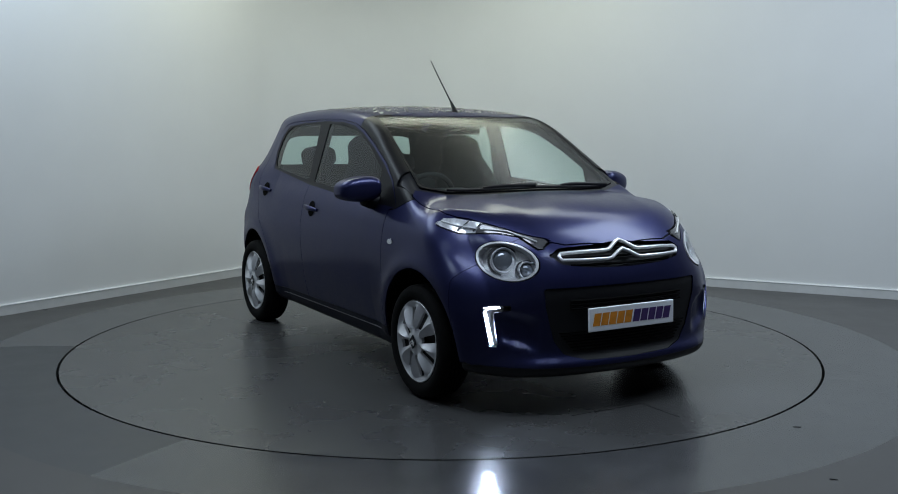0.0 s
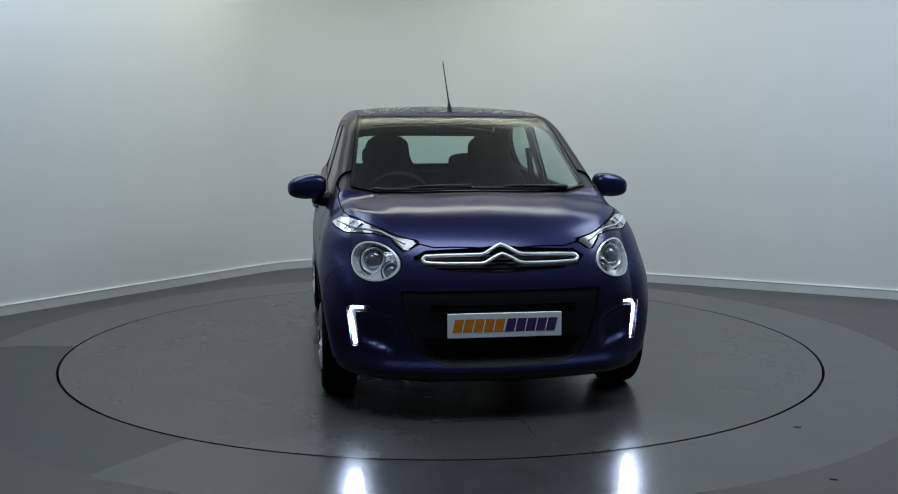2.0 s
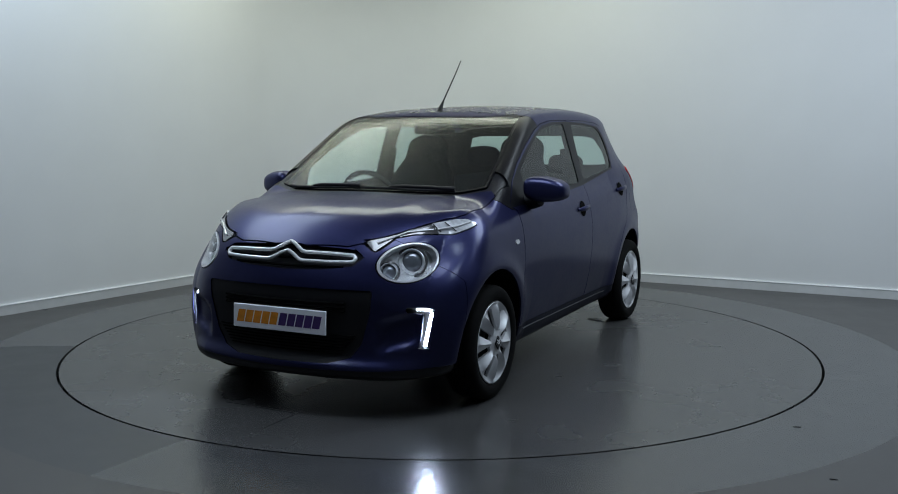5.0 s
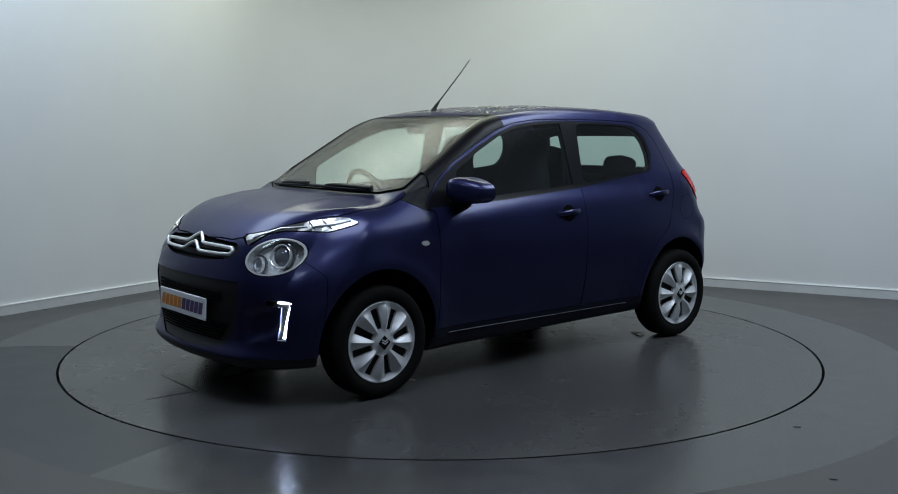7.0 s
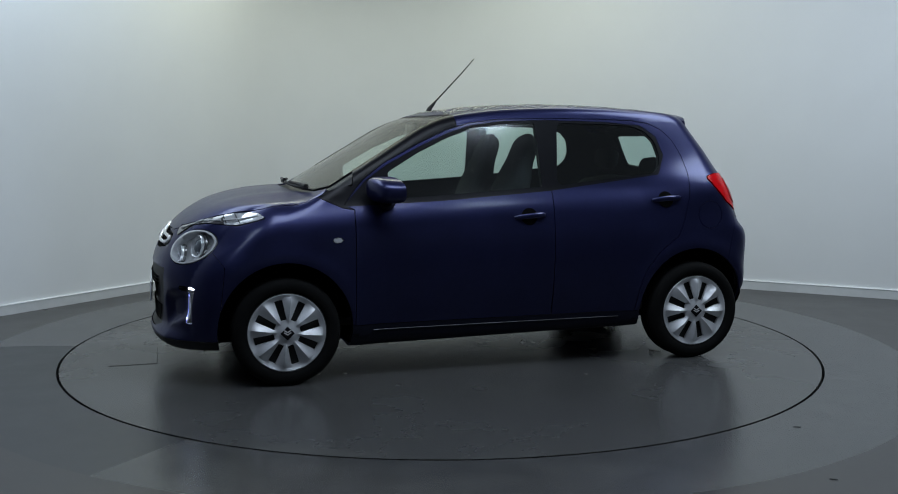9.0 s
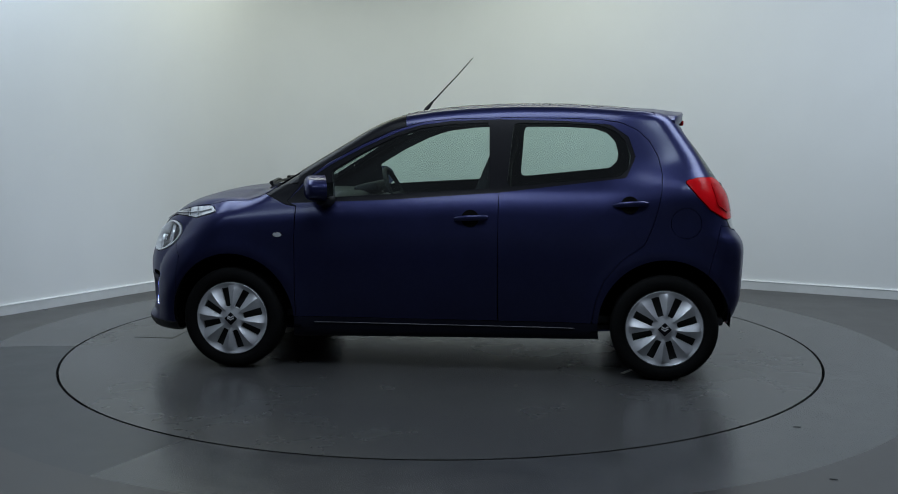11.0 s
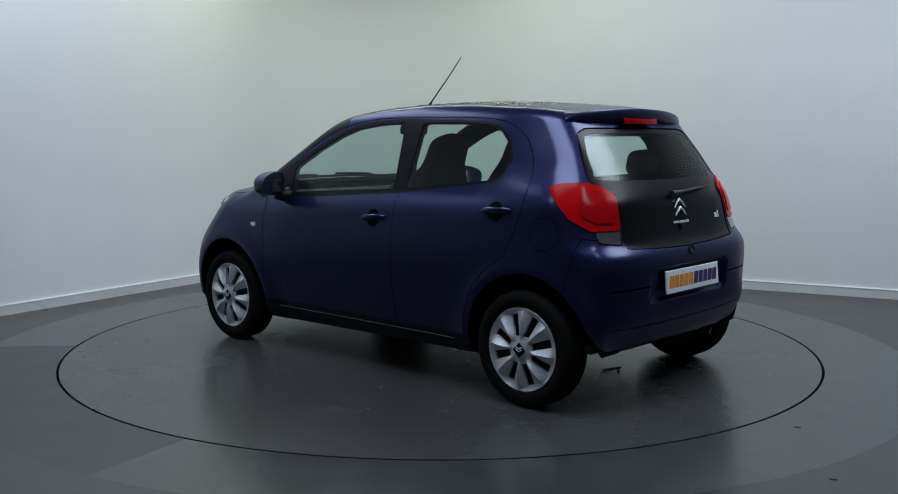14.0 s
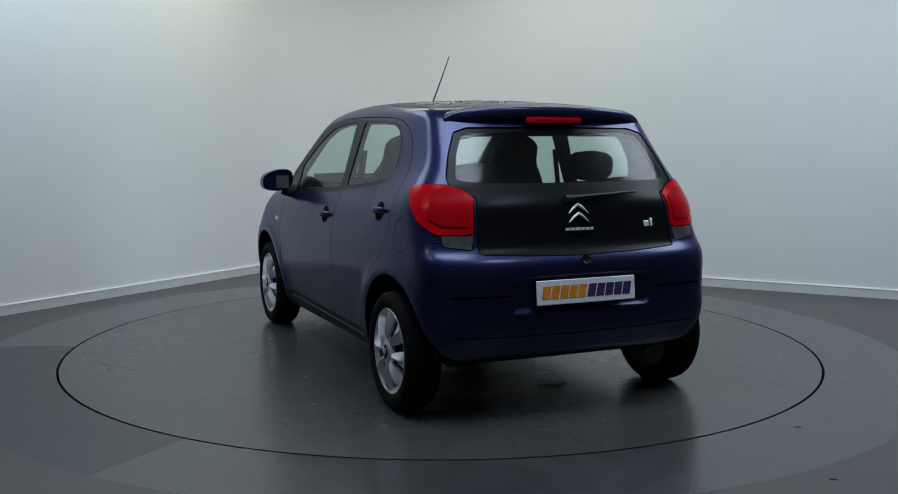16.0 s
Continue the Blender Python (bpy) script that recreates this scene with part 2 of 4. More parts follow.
TRIM = mat("dark_cabin_trim", (0.020, 0.020, 0.022), 0.8, spec=0.2, vary=0.15, scale=20)
CLOTH = mat("black_seat_cloth", (0.020, 0.020, 0.023), 0.9, spec=0.15, vary=0.25, scale=60, bump=0.2, bump_scale=500)
CHROME = mat("chrome", (0.88, 0.89, 0.91), 0.22, metal=0.45, vary=0.03, scale=30)
SATIN = mat("silver_hubcap_paint", (0.54, 0.55, 0.57), 0.46, metal=0.4, vary=0.05, scale=30, coat=0.3)
# sill colour: the body's navy with its shade put in
SILL = mat("shaded_sill_paint", (0.008, 0.009, 0.018), 0.5, vary=0.1, scale=30, spec=0.12)
SILL_GLINT = mat("sill_highlight", (0.07, 0.07, 0.085), 0.4, metal=0.3, vary=0.4, scale=30)
RUBBER = mat("tyre_rubber", (0.0055, 0.0055, 0.0055), 0.8, vary=0.2, scale=40, spec=0.08, bump=0.1, bump_scale=250)
STEEL = mat("black_steel_wheel", (0.012, 0.012, 0.012), 0.5, vary=0.1, scale=30)
RED = mat("red_lens", (0.46, 0.003, 0.006), 0.2, spec=0.10, coat=0.0, vary=0.12, scale=25)
RED_DEEP = mat("deep_red_lens", (0.36, 0.003, 0.006), 0.2, spec=0.12, coat=0.0, vary=0.18, scale=60)
LENS = mat("frosted_clear_lens", (0.62, 0.64, 0.67), 0.15, metal=0.35, coat=1.0, vary=0.45, scale=45)
SMOKE = mat("smoked_clear_lens", (0.12, 0.12, 0.125), 0.15, metal=0.4, coat=1.0, vary=0.3, scale=60)
MIRROR = mat("mirror_silver", (0.40, 0.42, 0.43), 0.04, metal=1.0)
SILVER = mat("lamp_reflector", (0.90, 0.92, 0.95), 0.2, metal=0.3, vary=0.2, scale=45, bump=0.4, bump_scale=55)
GLASSY = mat("dark_lens_glass", (0.20, 0.22, 0.25), 0.06, metal=0.4, coat=1.0)
SCRAP = mat("pale_tape", (0.75, 0.74, 0.70), 0.6, vary=0.2, scale=40)
WATER = mat("water_film", (0.02, 0.02, 0.03), 0.06, coat=1.0)
PLATE = mat("white_plate", (0.84, 0.86, 0.90), 0.35, vary=0.02, scale=30)
ORANGE = mat("orange_print", (0.75, 0.27, 0.02), 0.45, vary=0.25, scale=25)
PURPLE = mat("purple_print", (0.055, 0.025, 0.13), 0.45, vary=0.2, scale=25)
GLASS = clear("tinted_glass", (0.79, 0.90, 0.86), 0.26, gloss=0.65, veil=0.015)
HATCH_GLASS = clear("heated_hatch_glass", (0.79, 0.91, 0.88), 0.15, gloss=0.5, veil=0.005)
SIDE_GLASS = clear("side_glass", (0.79, 0.91, 0.87), 0.12, gloss=0.7, veil=0.022)
COVER = clear("lamp_cover", (0.93, 0.94, 0.95), 0.02)
DRL = glow("running_light", (0.70, 0.81, 1.0), 24.0)
LED = glow("running_light_chips", (0.62, 0.75, 1.0), 850.0)


# ---- the body's form ----
def curve(points, soft=0.05):
    """A smooth function through (at, value) pairs, rounded over the length soft."""
    a = np.array(points, float)
    lo, hi, step = a[0, 0] - 0.6, a[-1, 0] + 0.6, 0.004
    at = np.arange(lo, hi, step)
    v = np.interp(at, a[:, 0], a[:, 1])
    s0 = (a[1, 1] - a[0, 1]) / (a[1, 0] - a[0, 0])
    s1 = (a[-1, 1] - a[-2, 1]) / (a[-1, 0] - a[-2, 0])
    v = np.where(at < a[0, 0], a[0, 1] + s0 * (at - a[0, 0]), v)
    v = np.where(at > a[-1, 0], a[-1, 1] + s1 * (at - a[-1, 0]), v)
    n = int(3 * soft / step)
    k = np.exp(-0.5 * (np.arange(-n, n + 1) * step / soft) ** 2)
    w = np.convolve(np.pad(v, n, mode="reflect", reflect_type="odd"), k / k.sum(), mode="valid")
    return lambda t: np.interp(t, at, w)


def smax(a, b, k):
    return np.maximum(a, b) + np.maximum(k - np.abs(a - b), 0) ** 2 / (4 * k)


def smin(a, b, k):
    return -smax(-a, -b, k)


half_width = curve([(-1.78, 0.735), (-1.6, 0.762), (-1.28, 0.79), (-1.0, 0.803), (0.0, 0.803), (0.9, 0.806), (1.15, 0.808), (1.35, 0.799), (1.55, 0.755), (1.75, 0.66)], 0.08)
tuck = curve([(0.12, 0.085), (0.22, 0.045), (0.32, 0.022), (0.45, 0.008), (0.62, 0.0), (0.74, 0.006), (0.84, 0.026), (0.93, 0.050), (1.0, 0.076), (1.35, 0.180), (1.5, 0.235)], 0.03)
nose = curve([(0.1, 1.665), (0.2, 1.698), (0.30, 1.70), (0.42, 1.706), (0.56, 1.718), (0.62, 1.706), (0.70, 1.672), (0.80, 1.62), (0.9, 1.53), (1.1, 1.3)], 0.025)
nose_round = curve([(0.1, 0.7), (0.45, 0.72), (0.62, 1.35), (0.74, 2.05), (0.9, 2.2)], 0.05)
tail = curve([(0.1, -1.58), (0.3, -1.665), (0.42, -1.722), (0.6, -1.733), (0.68, -1.733), (0.735, -1.718), (0.772, -1.676), (0.84, -1.658), (0.96, -1.638), (1.06, -1.592), (1.2, -1.495), (1.32, -1.40), (1.5, -1.27)], 0.02)
bonnet_line = curve([(0.2, 1.03), (0.9, 0.995), (1.05, 0.987), (1.2, 0.973), (1.35, 0.940), (1.47, 0.896), (1.58, 0.835), (1.7, 0.75)], 0.06)
roof_line = curve([(-1.75, 1.35), (-1.45, 1.394), (-1.2, 1.439), (-0.8, 1.466), (-0.45, 1.470), (-0.1, 1.451), (0.1, 1.424), (0.3, 1.388), (0.6, 1.29)], 0.08)
belly = curve([(-1.75, 0.275), (-1.5, 0.245), (-1.2, 0.215), (-0.85, 0.190), (0.7, 0.168), (1.0, 0.190), (1.4, 0.185), (1.72, 0.170)], 0.06)


def form(x, y, z):
    """Below zero inside the car's outer skin."""
    a = np.abs(y)
    haunch = 0.035 * np.exp(-((z - 0.99) / 0.10) ** 2) * np.clip((-x - 0.95) / 0.4, 0, 1)
    # the shoulder under the side windows
    belt = z - 0.895 - 0.07 * (0.475 - x)
    shoulder = 0.009 * np.exp(-(belt / np.where(belt > 0, 0.042, 0.11)) ** 2) * np.clip((x + 1.5) / 0.3, 0, 1) * np.clip((0.85 - x) / 0.4, 0, 1)
    # the doors draw in below their widest line
    hollow = 0.020 * np.clip((0.72 - z) / 0.38, 0, 1.1) ** 2 * np.clip((x + 1.0) / 0.25, 0, 1) * np.clip((0.80 - x) / 0.25, 0, 1)
    side = a - (half_width(x) - tuck(z) - hollow) - haunch - shoulder
    ae = np.minimum(a, 0.66) + 0.35 * np.maximum(a - 0.66, 0)
    front = (x - (nose(z) - 0.25 * a ** 2 - nose_round(z) * ae ** 6)) * 0.9
    up = np.clip((z - 0.75) / 0.35, 0, 1)
    back = ((tail(z) + (0.03 + 0.04 * up) * a ** 2 + (0.42 + 0.45 * up) * a ** 6) - x) * 0.9
    # the recess for the rear plate
    dent = smax(a - 0.375, np.abs(z - 0.575) - 0.085, 0.03)
    back = back + 0.020 * np.clip(-dent / 0.02, 0, 1) * (x < -1.3)
    ridge = 0.009 * np.exp(-((a - 0.42 - 0.10 * (1.15 - x)) / 0.08) ** 2) * np.clip((x - 0.8) / 0.2, 0, 1) * np.clip((1.5 - x) / 0.35, 0, 1)
    top = (z - (bonnet_line(x) + ridge - 0.11 * a ** 2)) * 0.95
    # pockets beside the lower grille that hold the running lights
    pocket = smax(np.abs(a - 0.560) - 0.105, np.abs(z - 0.405 - 0.30 * (a - 0.56)) - 0.092, 0.05)
    deep = np.clip(-pocket / 0.05, 0, 1)
    front = front + 0.03 * deep * deep * (3 - 2 * deep) * (x > 1.2)
    # the lip under the lower grille
    front = front - 0.030 * np.exp(-((z - 0.235) / np.where(z > 0.235, 0.036, 0.08)) ** 2) * np.clip((0.70 - a) / 0.2, 0, 1) * (x > 1.2)
    lower = smax(smax(side, top, 0.13), smax(front, back, 0.02), 0.085)
    lower = smax(lower, belly(x) - z, 0.05)
    screen = (z - (0.972 + 0.592 * (0.95 - x) - 0.09 * a ** 2)) * 0.88
    roof = z - (roof_line(x) - 0.085 * a ** 2)
    cabin = smax(smax(roof, screen, 0.05), smax((a - (half_width(x) - tuck(z)) - haunch + 0.03 * np.clip(x, 0, 1) ** 2 + 0.05 * np.clip((-x - 1.0) / 0.45, 0, 1.3) ** 2 * np.clip((z - 1.05) / 0.25, 0, 1.2)) * 0.93, back, 0.07), 0.05)
    cabin = smax(cabin, (0.78 - z) * 0.13, 0.02)
    # shallow wheel flares
    for wx in (1.056, -1.285):
        r = np.sqrt((x - wx) ** 2 + (z - 0.285) ** 2)
        lower = lower - 0.012 * np.exp(-((r - 0.375) / 0.055) ** 2) * (z > 0.24) * np.clip((a - 0.5) / 0.15, 0, 1)
    return smin(lower, cabin, 0.03)


def slope(v, e=0.003):
    g = np.stack([form(v[:, 0] + e * (k == 0), v[:, 1] + e * (k == 1), v[:, 2] + e * (k == 2)) -
                  form(v[:, 0] - e * (k == 0), v[:, 1] - e * (k == 1), v[:, 2] - e * (k == 2)) for k in range(3)], 1) / (2 * e)
    return g


def unit(g):
    return g / np.maximum(np.linalg.norm(g, axis=1, keepdims=True), 1e-9)


def settle(v, rounds=4):
    for _ in range(rounds):
        g = slope(v)
        f = form(v[:, 0], v[:, 1], v[:, 2])
        v = v - np.clip(f, -0.03, 0.03)[:, None] * g / np.maximum((g * g).sum(1, keepdims=True), 0.05)
    return v


def skin(lo, hi, h):
    """Triangles of the form's surface on an even lattice."""
    ax = [np.arange(a, b, h) for a, b in zip(lo, hi)]
    f = form(*np.meshgrid(*ax, indexing="ij"))
    n = np.array(f.shape)
    inside = f < 0
    count = sum(inside[i:n[0] - 1 + i, j:n[1] - 1 + j, k:n[2] - 1 + k].astype(int) for i in (0, 1) for j in (0, 1) for k in (0, 1))
    cells = np.argwhere((count > 0) & (count < 8))
    index = -np.ones(n - 1, int)
    index[tuple(cells.T)] = np.arange(len(cells))
    total, hits = np.zeros((len(cells), 3)), np.zeros(len(cells))
    for axis in range(3):
        for p in (0, 1):
            for q in (0, 1):
                o = np.zeros(3, int)
                o[(axis + 1) % 3], o[(axis + 2) % 3] = p, q
                e = o.copy()
                e[axis] = 1
                f0, f1 = f[tuple((cells + o).T)], f[tuple((cells + e).T)]
                cross = (f0 < 0) != (f1 < 0)
                t = np.where(cross, f0 / np.where(cross, f0 - f1, 1), 0)
                total += np.where(cross[:, None], cells + o + (e - o) * t[:, None], 0)
                hits += cross
    verts = np.array(lo) + total / hits[:, None] * h
    faces = []
    for axis in range(3):
        b, c = (axis + 1) % 3, (axis + 2) % 3
        step = np.zeros(3, int)
        step[axis] = 1
        cut = [slice(1, n[k] - 1) for k in range(3)]
        cut[axis] = slice(0, n[axis] - 1)
        cut1 = list(cut)
        cut1[axis] = slice(1, n[axis])
        a0, a1 = inside[tuple(cut)], inside[tuple(cut1)]
        where = np.argwhere(a0 != a1)
        at = where + np.array([s.start for s in cut])
        flip = ~a0[tuple(where.T)]
        eb, ec = np.zeros(3, int), np.zeros(3, int)
        eb[b], ec[c] = 1, 1
        quad = np.stack([index[tuple((at - eb - ec).T)], index[tuple((at - ec).T)], index[tuple(at.T)], index[tuple((at - eb).T)]], 1)
        quad[flip] = quad[flip][:, ::-1]
        faces.append(quad)
    quads = np.concatenate(faces)
    return settle(verts), np.concatenate([quads[:, [0, 1, 2]], quads[:, [0, 2, 3]]])


def cut_by(verts, tris, field):
    """Splits the triangles along the line where field is zero."""
    g = field(verts)
    g = np.where(np.abs(g) < 1e-5, 1e-5, g)
    s = g > 0
    st = s[tris]
    mixed = st.any(1) & ~st.all(1)
    if not mixed.any():
        return verts, tris
    m, sm = tris[mixed], st[mixed]
    odd = np.where(sm.sum(1) == 1, sm.argmax(1), (~sm).argmax(1))
    r = np.arange(len(m))
    a, b, c = m[r, odd], m[r, (odd + 1) % 3], m[r, (odd + 2) % 3]
    pairs = np.sort(np.concatenate([np.stack([a, b], 1), np.stack([a, c], 1)]), axis=1)
    keys, back = np.unique(pairs, axis=0, return_inverse=True)
    back = back.reshape(-1)
    g0, g1 = g[keys[:, 0]], g[keys[:, 1]]
    t = (g0 / (g0 - g1))[:, None]
    fresh = verts[keys[:, 0]] * (1 - t) + verts[keys[:, 1]] * t
    ab, ac = len(verts) + back[:len(m)], len(verts) + back[len(m):]
    made = np.concatenate([np.stack([a, ab, ac], 1), np.stack([ab, b, c], 1), np.stack([ab, c, ac], 1)])
    return np.concatenate([verts, fresh]), np.concatenate([tris[~mixed], made])


def outline(px, py, pts, r=0.0):
    """Signed distance to a polygon, grown and rounded by r."""
    p = np.array(pts, float)
    d = np.full(px.shape, 1e9)
    inside = np.zeros(px.shape, bool)
    for (x0, y0), (x1, y1) in zip(p, np.roll(p, -1, axis=0)):
        ex, ey = x1 - x0, y1 - y0
        t = np.clip(((px - x0) * ex + (py - y0) * ey) / (ex * ex + ey * ey), 0, 1)
        d = np.minimum(d, np.hypot(px - x0 - t * ex, py - y0 - t * ey))
        hitx = ((y0 > py) != (y1 > py)) & (px < x0 + (py - y0) * ex / (ey if abs(ey) > 1e-9 else 1e-9))
        inside ^= hitx
    return np.where(inside, -d, d) - r


def side_view(pts, r=0.0, beyond=0.56):
    return lambda v: np.maximum(outline(v[:, 0], v[:, 2], pts, r), beyond - np.abs(v[:, 1]))


def end_view(pts, r=0.0, ahead=True, back_to=0.9):
    return lambda v: np.maximum(outline(np.abs(v[:, 1]), v[:, 2], pts, r), (back_to - v[:, 0]) if ahead else (v[:, 0] + back_to))


def plan_view(pts, r=0.0, above=0.6):
    return lambda v: np.maximum(outline(v[:, 0], np.abs(v[:, 1]), pts, r), above - v[:, 2])


def corner_ellipse(cq, cz, rq, rz, turn):
    """An ellipse seen along the front corner's diagonal."""
    c, s = math.cos(radians(turn)), math.sin(radians(turn))

    def field(v):
        dq, dz = (np.abs(v[:, 1]) - 0.56) * 0.66 - (v[:, 0] - 1.50) * 0.75 - cq, v[:, 2] - cz
        u, w = (c * dq + s * dz) / rq, (-s * dq + c * dz) / rz
        return np.maximum((np.hypot(u, w) - 1) * min(rq, rz), 1.2 - v[:, 0])
    return field


def tail_view(pts, r=0.0):
    """Seen along the rear corner's diagonal."""
    def field(v):
        q = (np.abs(v[:, 1]) - 0.6 + v[:, 0] + 1.5) * 0.7071
        return np.maximum(outline(q, v[:, 2], pts, r), v[:, 0] + 1.1)
    return field


def grown(field, by):
    return lambda v: field(v) - by


def arch(v):
    d = np.full(len(v), 9.0)
    for wx in (1.056, -1.285):
        d = np.minimum(d, np.hypot(v[:, 0] - wx, (v[:, 2] - 0.28) * 0.96) - 0.346)
    return np.maximum(d, 0.50 - np.abs(v[:, 1]))


HEAD = (0.0, 0.711, 0.137, 0.074, 12)
screen_field = plan_view([(0.90, 0.0), (0.896, 0.15), (0.880, 0.33), (0.850, 0.50), (0.795, 0.610), (0.15, 0.530), (0.215, 0.3), (0.235, 0.0), (0.235, -0.2), (0.9, -0.2)], 0.01, 0.955)
front_glass = side_view([(0.475, 0.965), (0.49, 1.085), (0.32, 1.185), (0.15, 1.265), (0.02, 1.308), (-0.15, 1.33), (-0.335, 1.338), (-0.345, 1.015)], 0.014)
rear_glass = side_view([(-0.482, 1.042), (-0.508, 1.320), (-0.75, 1.318), (-0.93, 1.307), (-1.005, 1.28), (-1.05, 1.235), (-1.068, 1.17), (-1.06, 1.125), (-1.03, 1.098)], 0.030)
black_frame = side_view([(0.73, 0.925), (0.62, 1.04), (0.50, 1.12), (0.32, 1.213), (0.15, 1.288), (0.02, 1.328), (-0.15, 1.350), (-0.4, 1.358), (-0.75, 1.35), (-0.99, 1.33), (-1.08, 1.27), (-1.115, 1.17), (-1.07, 1.07), (-0.41, 0.99), (0.2, 0.947)], 0.010, 0.58)
hatch_glass = end_view([(0, 1.29), (0.41, 1.287), (0.475, 1.272), (0.52, 1.19), (0.548, 1.092), (0.45, 1.082), (0, 1.078), (-0.2, 1.078), (-0.2, 1.29)], 0.010, False, 1.2)
hatch_panel = end_view([(0, 1.312), (0.44, 1.308), (0.505, 1.288), (0.555, 1.19), (0.59, 1.09), (0.585, 1.045), (0.485, 1.02), (0.505, 0.772), (0.3, 0.760), (0, 0.752), (-0.2, 0.752), (-0.2, 1.312)], 0.006, False, 1.2)
red_lamp = tail_view([(0.152, 1.034), (0.10, 1.046), (0.0, 1.046), (-0.064, 1.030), (-0.120, 0.995), (-0.134, 0.864), (-0.005, 0.864), (0.080, 0.912), (0.124, 0.970)], 0.016)
lamp_core = tail_view([(0.025, 1.018), (-0.06, 1.008), (-0.105, 0.982), (-0.114, 0.896), (-0.03, 0.896), (0.03, 0.928)], 0.014)
white_lamp = tail_view([(-0.02, 0.866), (-0.045, 0.802), (-0.148, 0.787), (-0.148, 0.846)], 0.004)
head_lamp = corner_ellipse(*HEAD)
pod_lamp = side_view([(1.574, 0.765), (1.564, 0.790), (1.547, 0.804), (1.433, 0.848), (1.33, 0.874), (1.22, 0.886), (1.178, 0.884), (1.159, 0.865), (1.180, 0.856), (1.29, 0.826), (1.378, 0.832), (1.442, 0.833), (1.50, 0.820), (1.545, 0.788)], 0.002, 0.37)
upper_grille = end_view([(0, 0.782), (0.10, 0.772), (0.345, 0.760), (0.385, 0.735), (0.35, 0.700), (0.2, 0.682), (0, 0.676), (-0.2, 0.676), (-0.2, 0.782)], 0.006)
lower_grille = end_view([(0, 0.582), (0.445, 0.579), (0.438, 0.505), (0.395, 0.355), (0.348, 0.294), (0.25, 0.267), (0, 0.262), (-0.2, 0.262), (-0.2, 0.582)], 0.010)
running = end_view([(0.690, 0.500), (0.660, 0.510), (0.598, 0.512), (0.598, 0.495), (0.662, 0.488), (0.648, 0.332), (0.668, 0.332)], 0.003)
bonnet = plan_view([(0.995, 0.0), (0.985, 0.25), (0.94, 0.45), (0.83, 0.67), (0.85, 0.695), (1.155, 0.680), (1.22, 0.652), (1.33, 0.597), (1.433, 0.528), (1.52, 0.435), (1.56, 0.37), (1.588, 0.30), (1.608, 0.10), (1.612, 0.0), (1.612, -0.2), (0.995, -0.2)], 0.003, 0.70)
cowl = plan_view([(1.0, 0.0), (0.99, 0.25), (0.945, 0.45), (0.83, 0.685), (0.70, 0.70), (0.69, 0.60), (0.5, 0.5), (0.5, -0.2), (1.0, -0.2)], 0.006, 0.93)
front_bumper = lambda v: np.maximum(1.36 + 0.12 * (0.62 - v[:, 2]) + 0.9 * np.maximum(v[:, 2] - 0.62, 0) - v[:, 0], v[:, 2] - 0.86)
rear_bumper = lambda v: np.maximum(v[:, 0] + 1.50 + 0.25 * (v[:, 2] - 0.55), v[:, 2] - 0.742 - 0.10 * np.abs(v[:, 1]))
front_door = side_view([(0.685, 0.905), (0.69, 0.30), (-0.40, 0.30), (-0.405, 1.368), (-0.15, 1.364), (0.03, 1.343), (0.17, 1.302), (0.34, 1.225), (0.52, 1.13), (0.64, 1.04), (0.735, 0.925)], 0.006, 0.5)
rear_door = side_view([(-0.418, 0.30), (-0.418, 1.37), (-0.75, 1.366), (-0.95, 1.358), (-1.05, 1.342), (-1.13, 1.305), (-1.19, 1.25), (-1.235, 1.17), (-1.255, 1.08), (-1.25, 0.99), (-1.232, 0.90), (-1.205, 0.81), (-1.165, 0.72), (-1.05, 0.64), (-0.96, 0.53), (-0.92, 0.42), (-0.90, 0.30)], 0.006, 0.5)
sill = side_view([(0.71, 0.285), (0.71, 0.1), (-0.94, 0.1), (-0.94, 0.285)], 0.008, 0.5)
fender = lambda v: np.maximum(np.maximum(0.697 - v[:, 0], 0.3 - np.abs(v[:, 1])), v[:, 2] - 1.02)
fuel_flap = lambda v: np.maximum(np.hypot(v[:, 0] + 1.385, v[:, 2] - 0.83) - 0.077, 0.5 - v[:, 1])
roof_panel = lambda v: np.maximum(outline(v[:, 0], np.abs(v[:, 1]), [(0.42, -0.2), (0.42, 0.545), (-1.22, 0.545), (-1.22, -0.2)]), 1.36 - v[:, 2])
side_repeater = lambda v: np.maximum((np.hypot((v[:, 0] - 0.789) / 0.025, (v[:, 2] - 0.746) / 0.012) - 1) * 0.012, 0.5 - np.abs(v[:, 1]))
lip_line = lambda v: np.maximum(np.abs(v[:, 2] - 0.578) - 0.004, np.maximum(np.maximum(0.37 - np.abs(v[:, 1]), np.abs(v[:, 1]) - 0.66), v[:, 0] + 1.3))
low_line = lambda v: np.maximum(np.abs(v[:, 2] - 0.385 - 0.03 * v[:, 1] ** 2) - 0.0025, np.maximum(np.abs(v[:, 1]) - 0.64, v[:, 0] + 1.3))
front_lip = lambda v: np.maximum(v[:, 2] - 0.222 - 0.03 * v[:, 1] ** 2, 1.30 - v[:, 0])
pillar = side_view([(0.89, 0.975), (0.75, 0.912), (0.66, 0.90), (0.10, 1.25), (0.12, 1.42), (0.45, 1.36)], 0.004, 0.45)

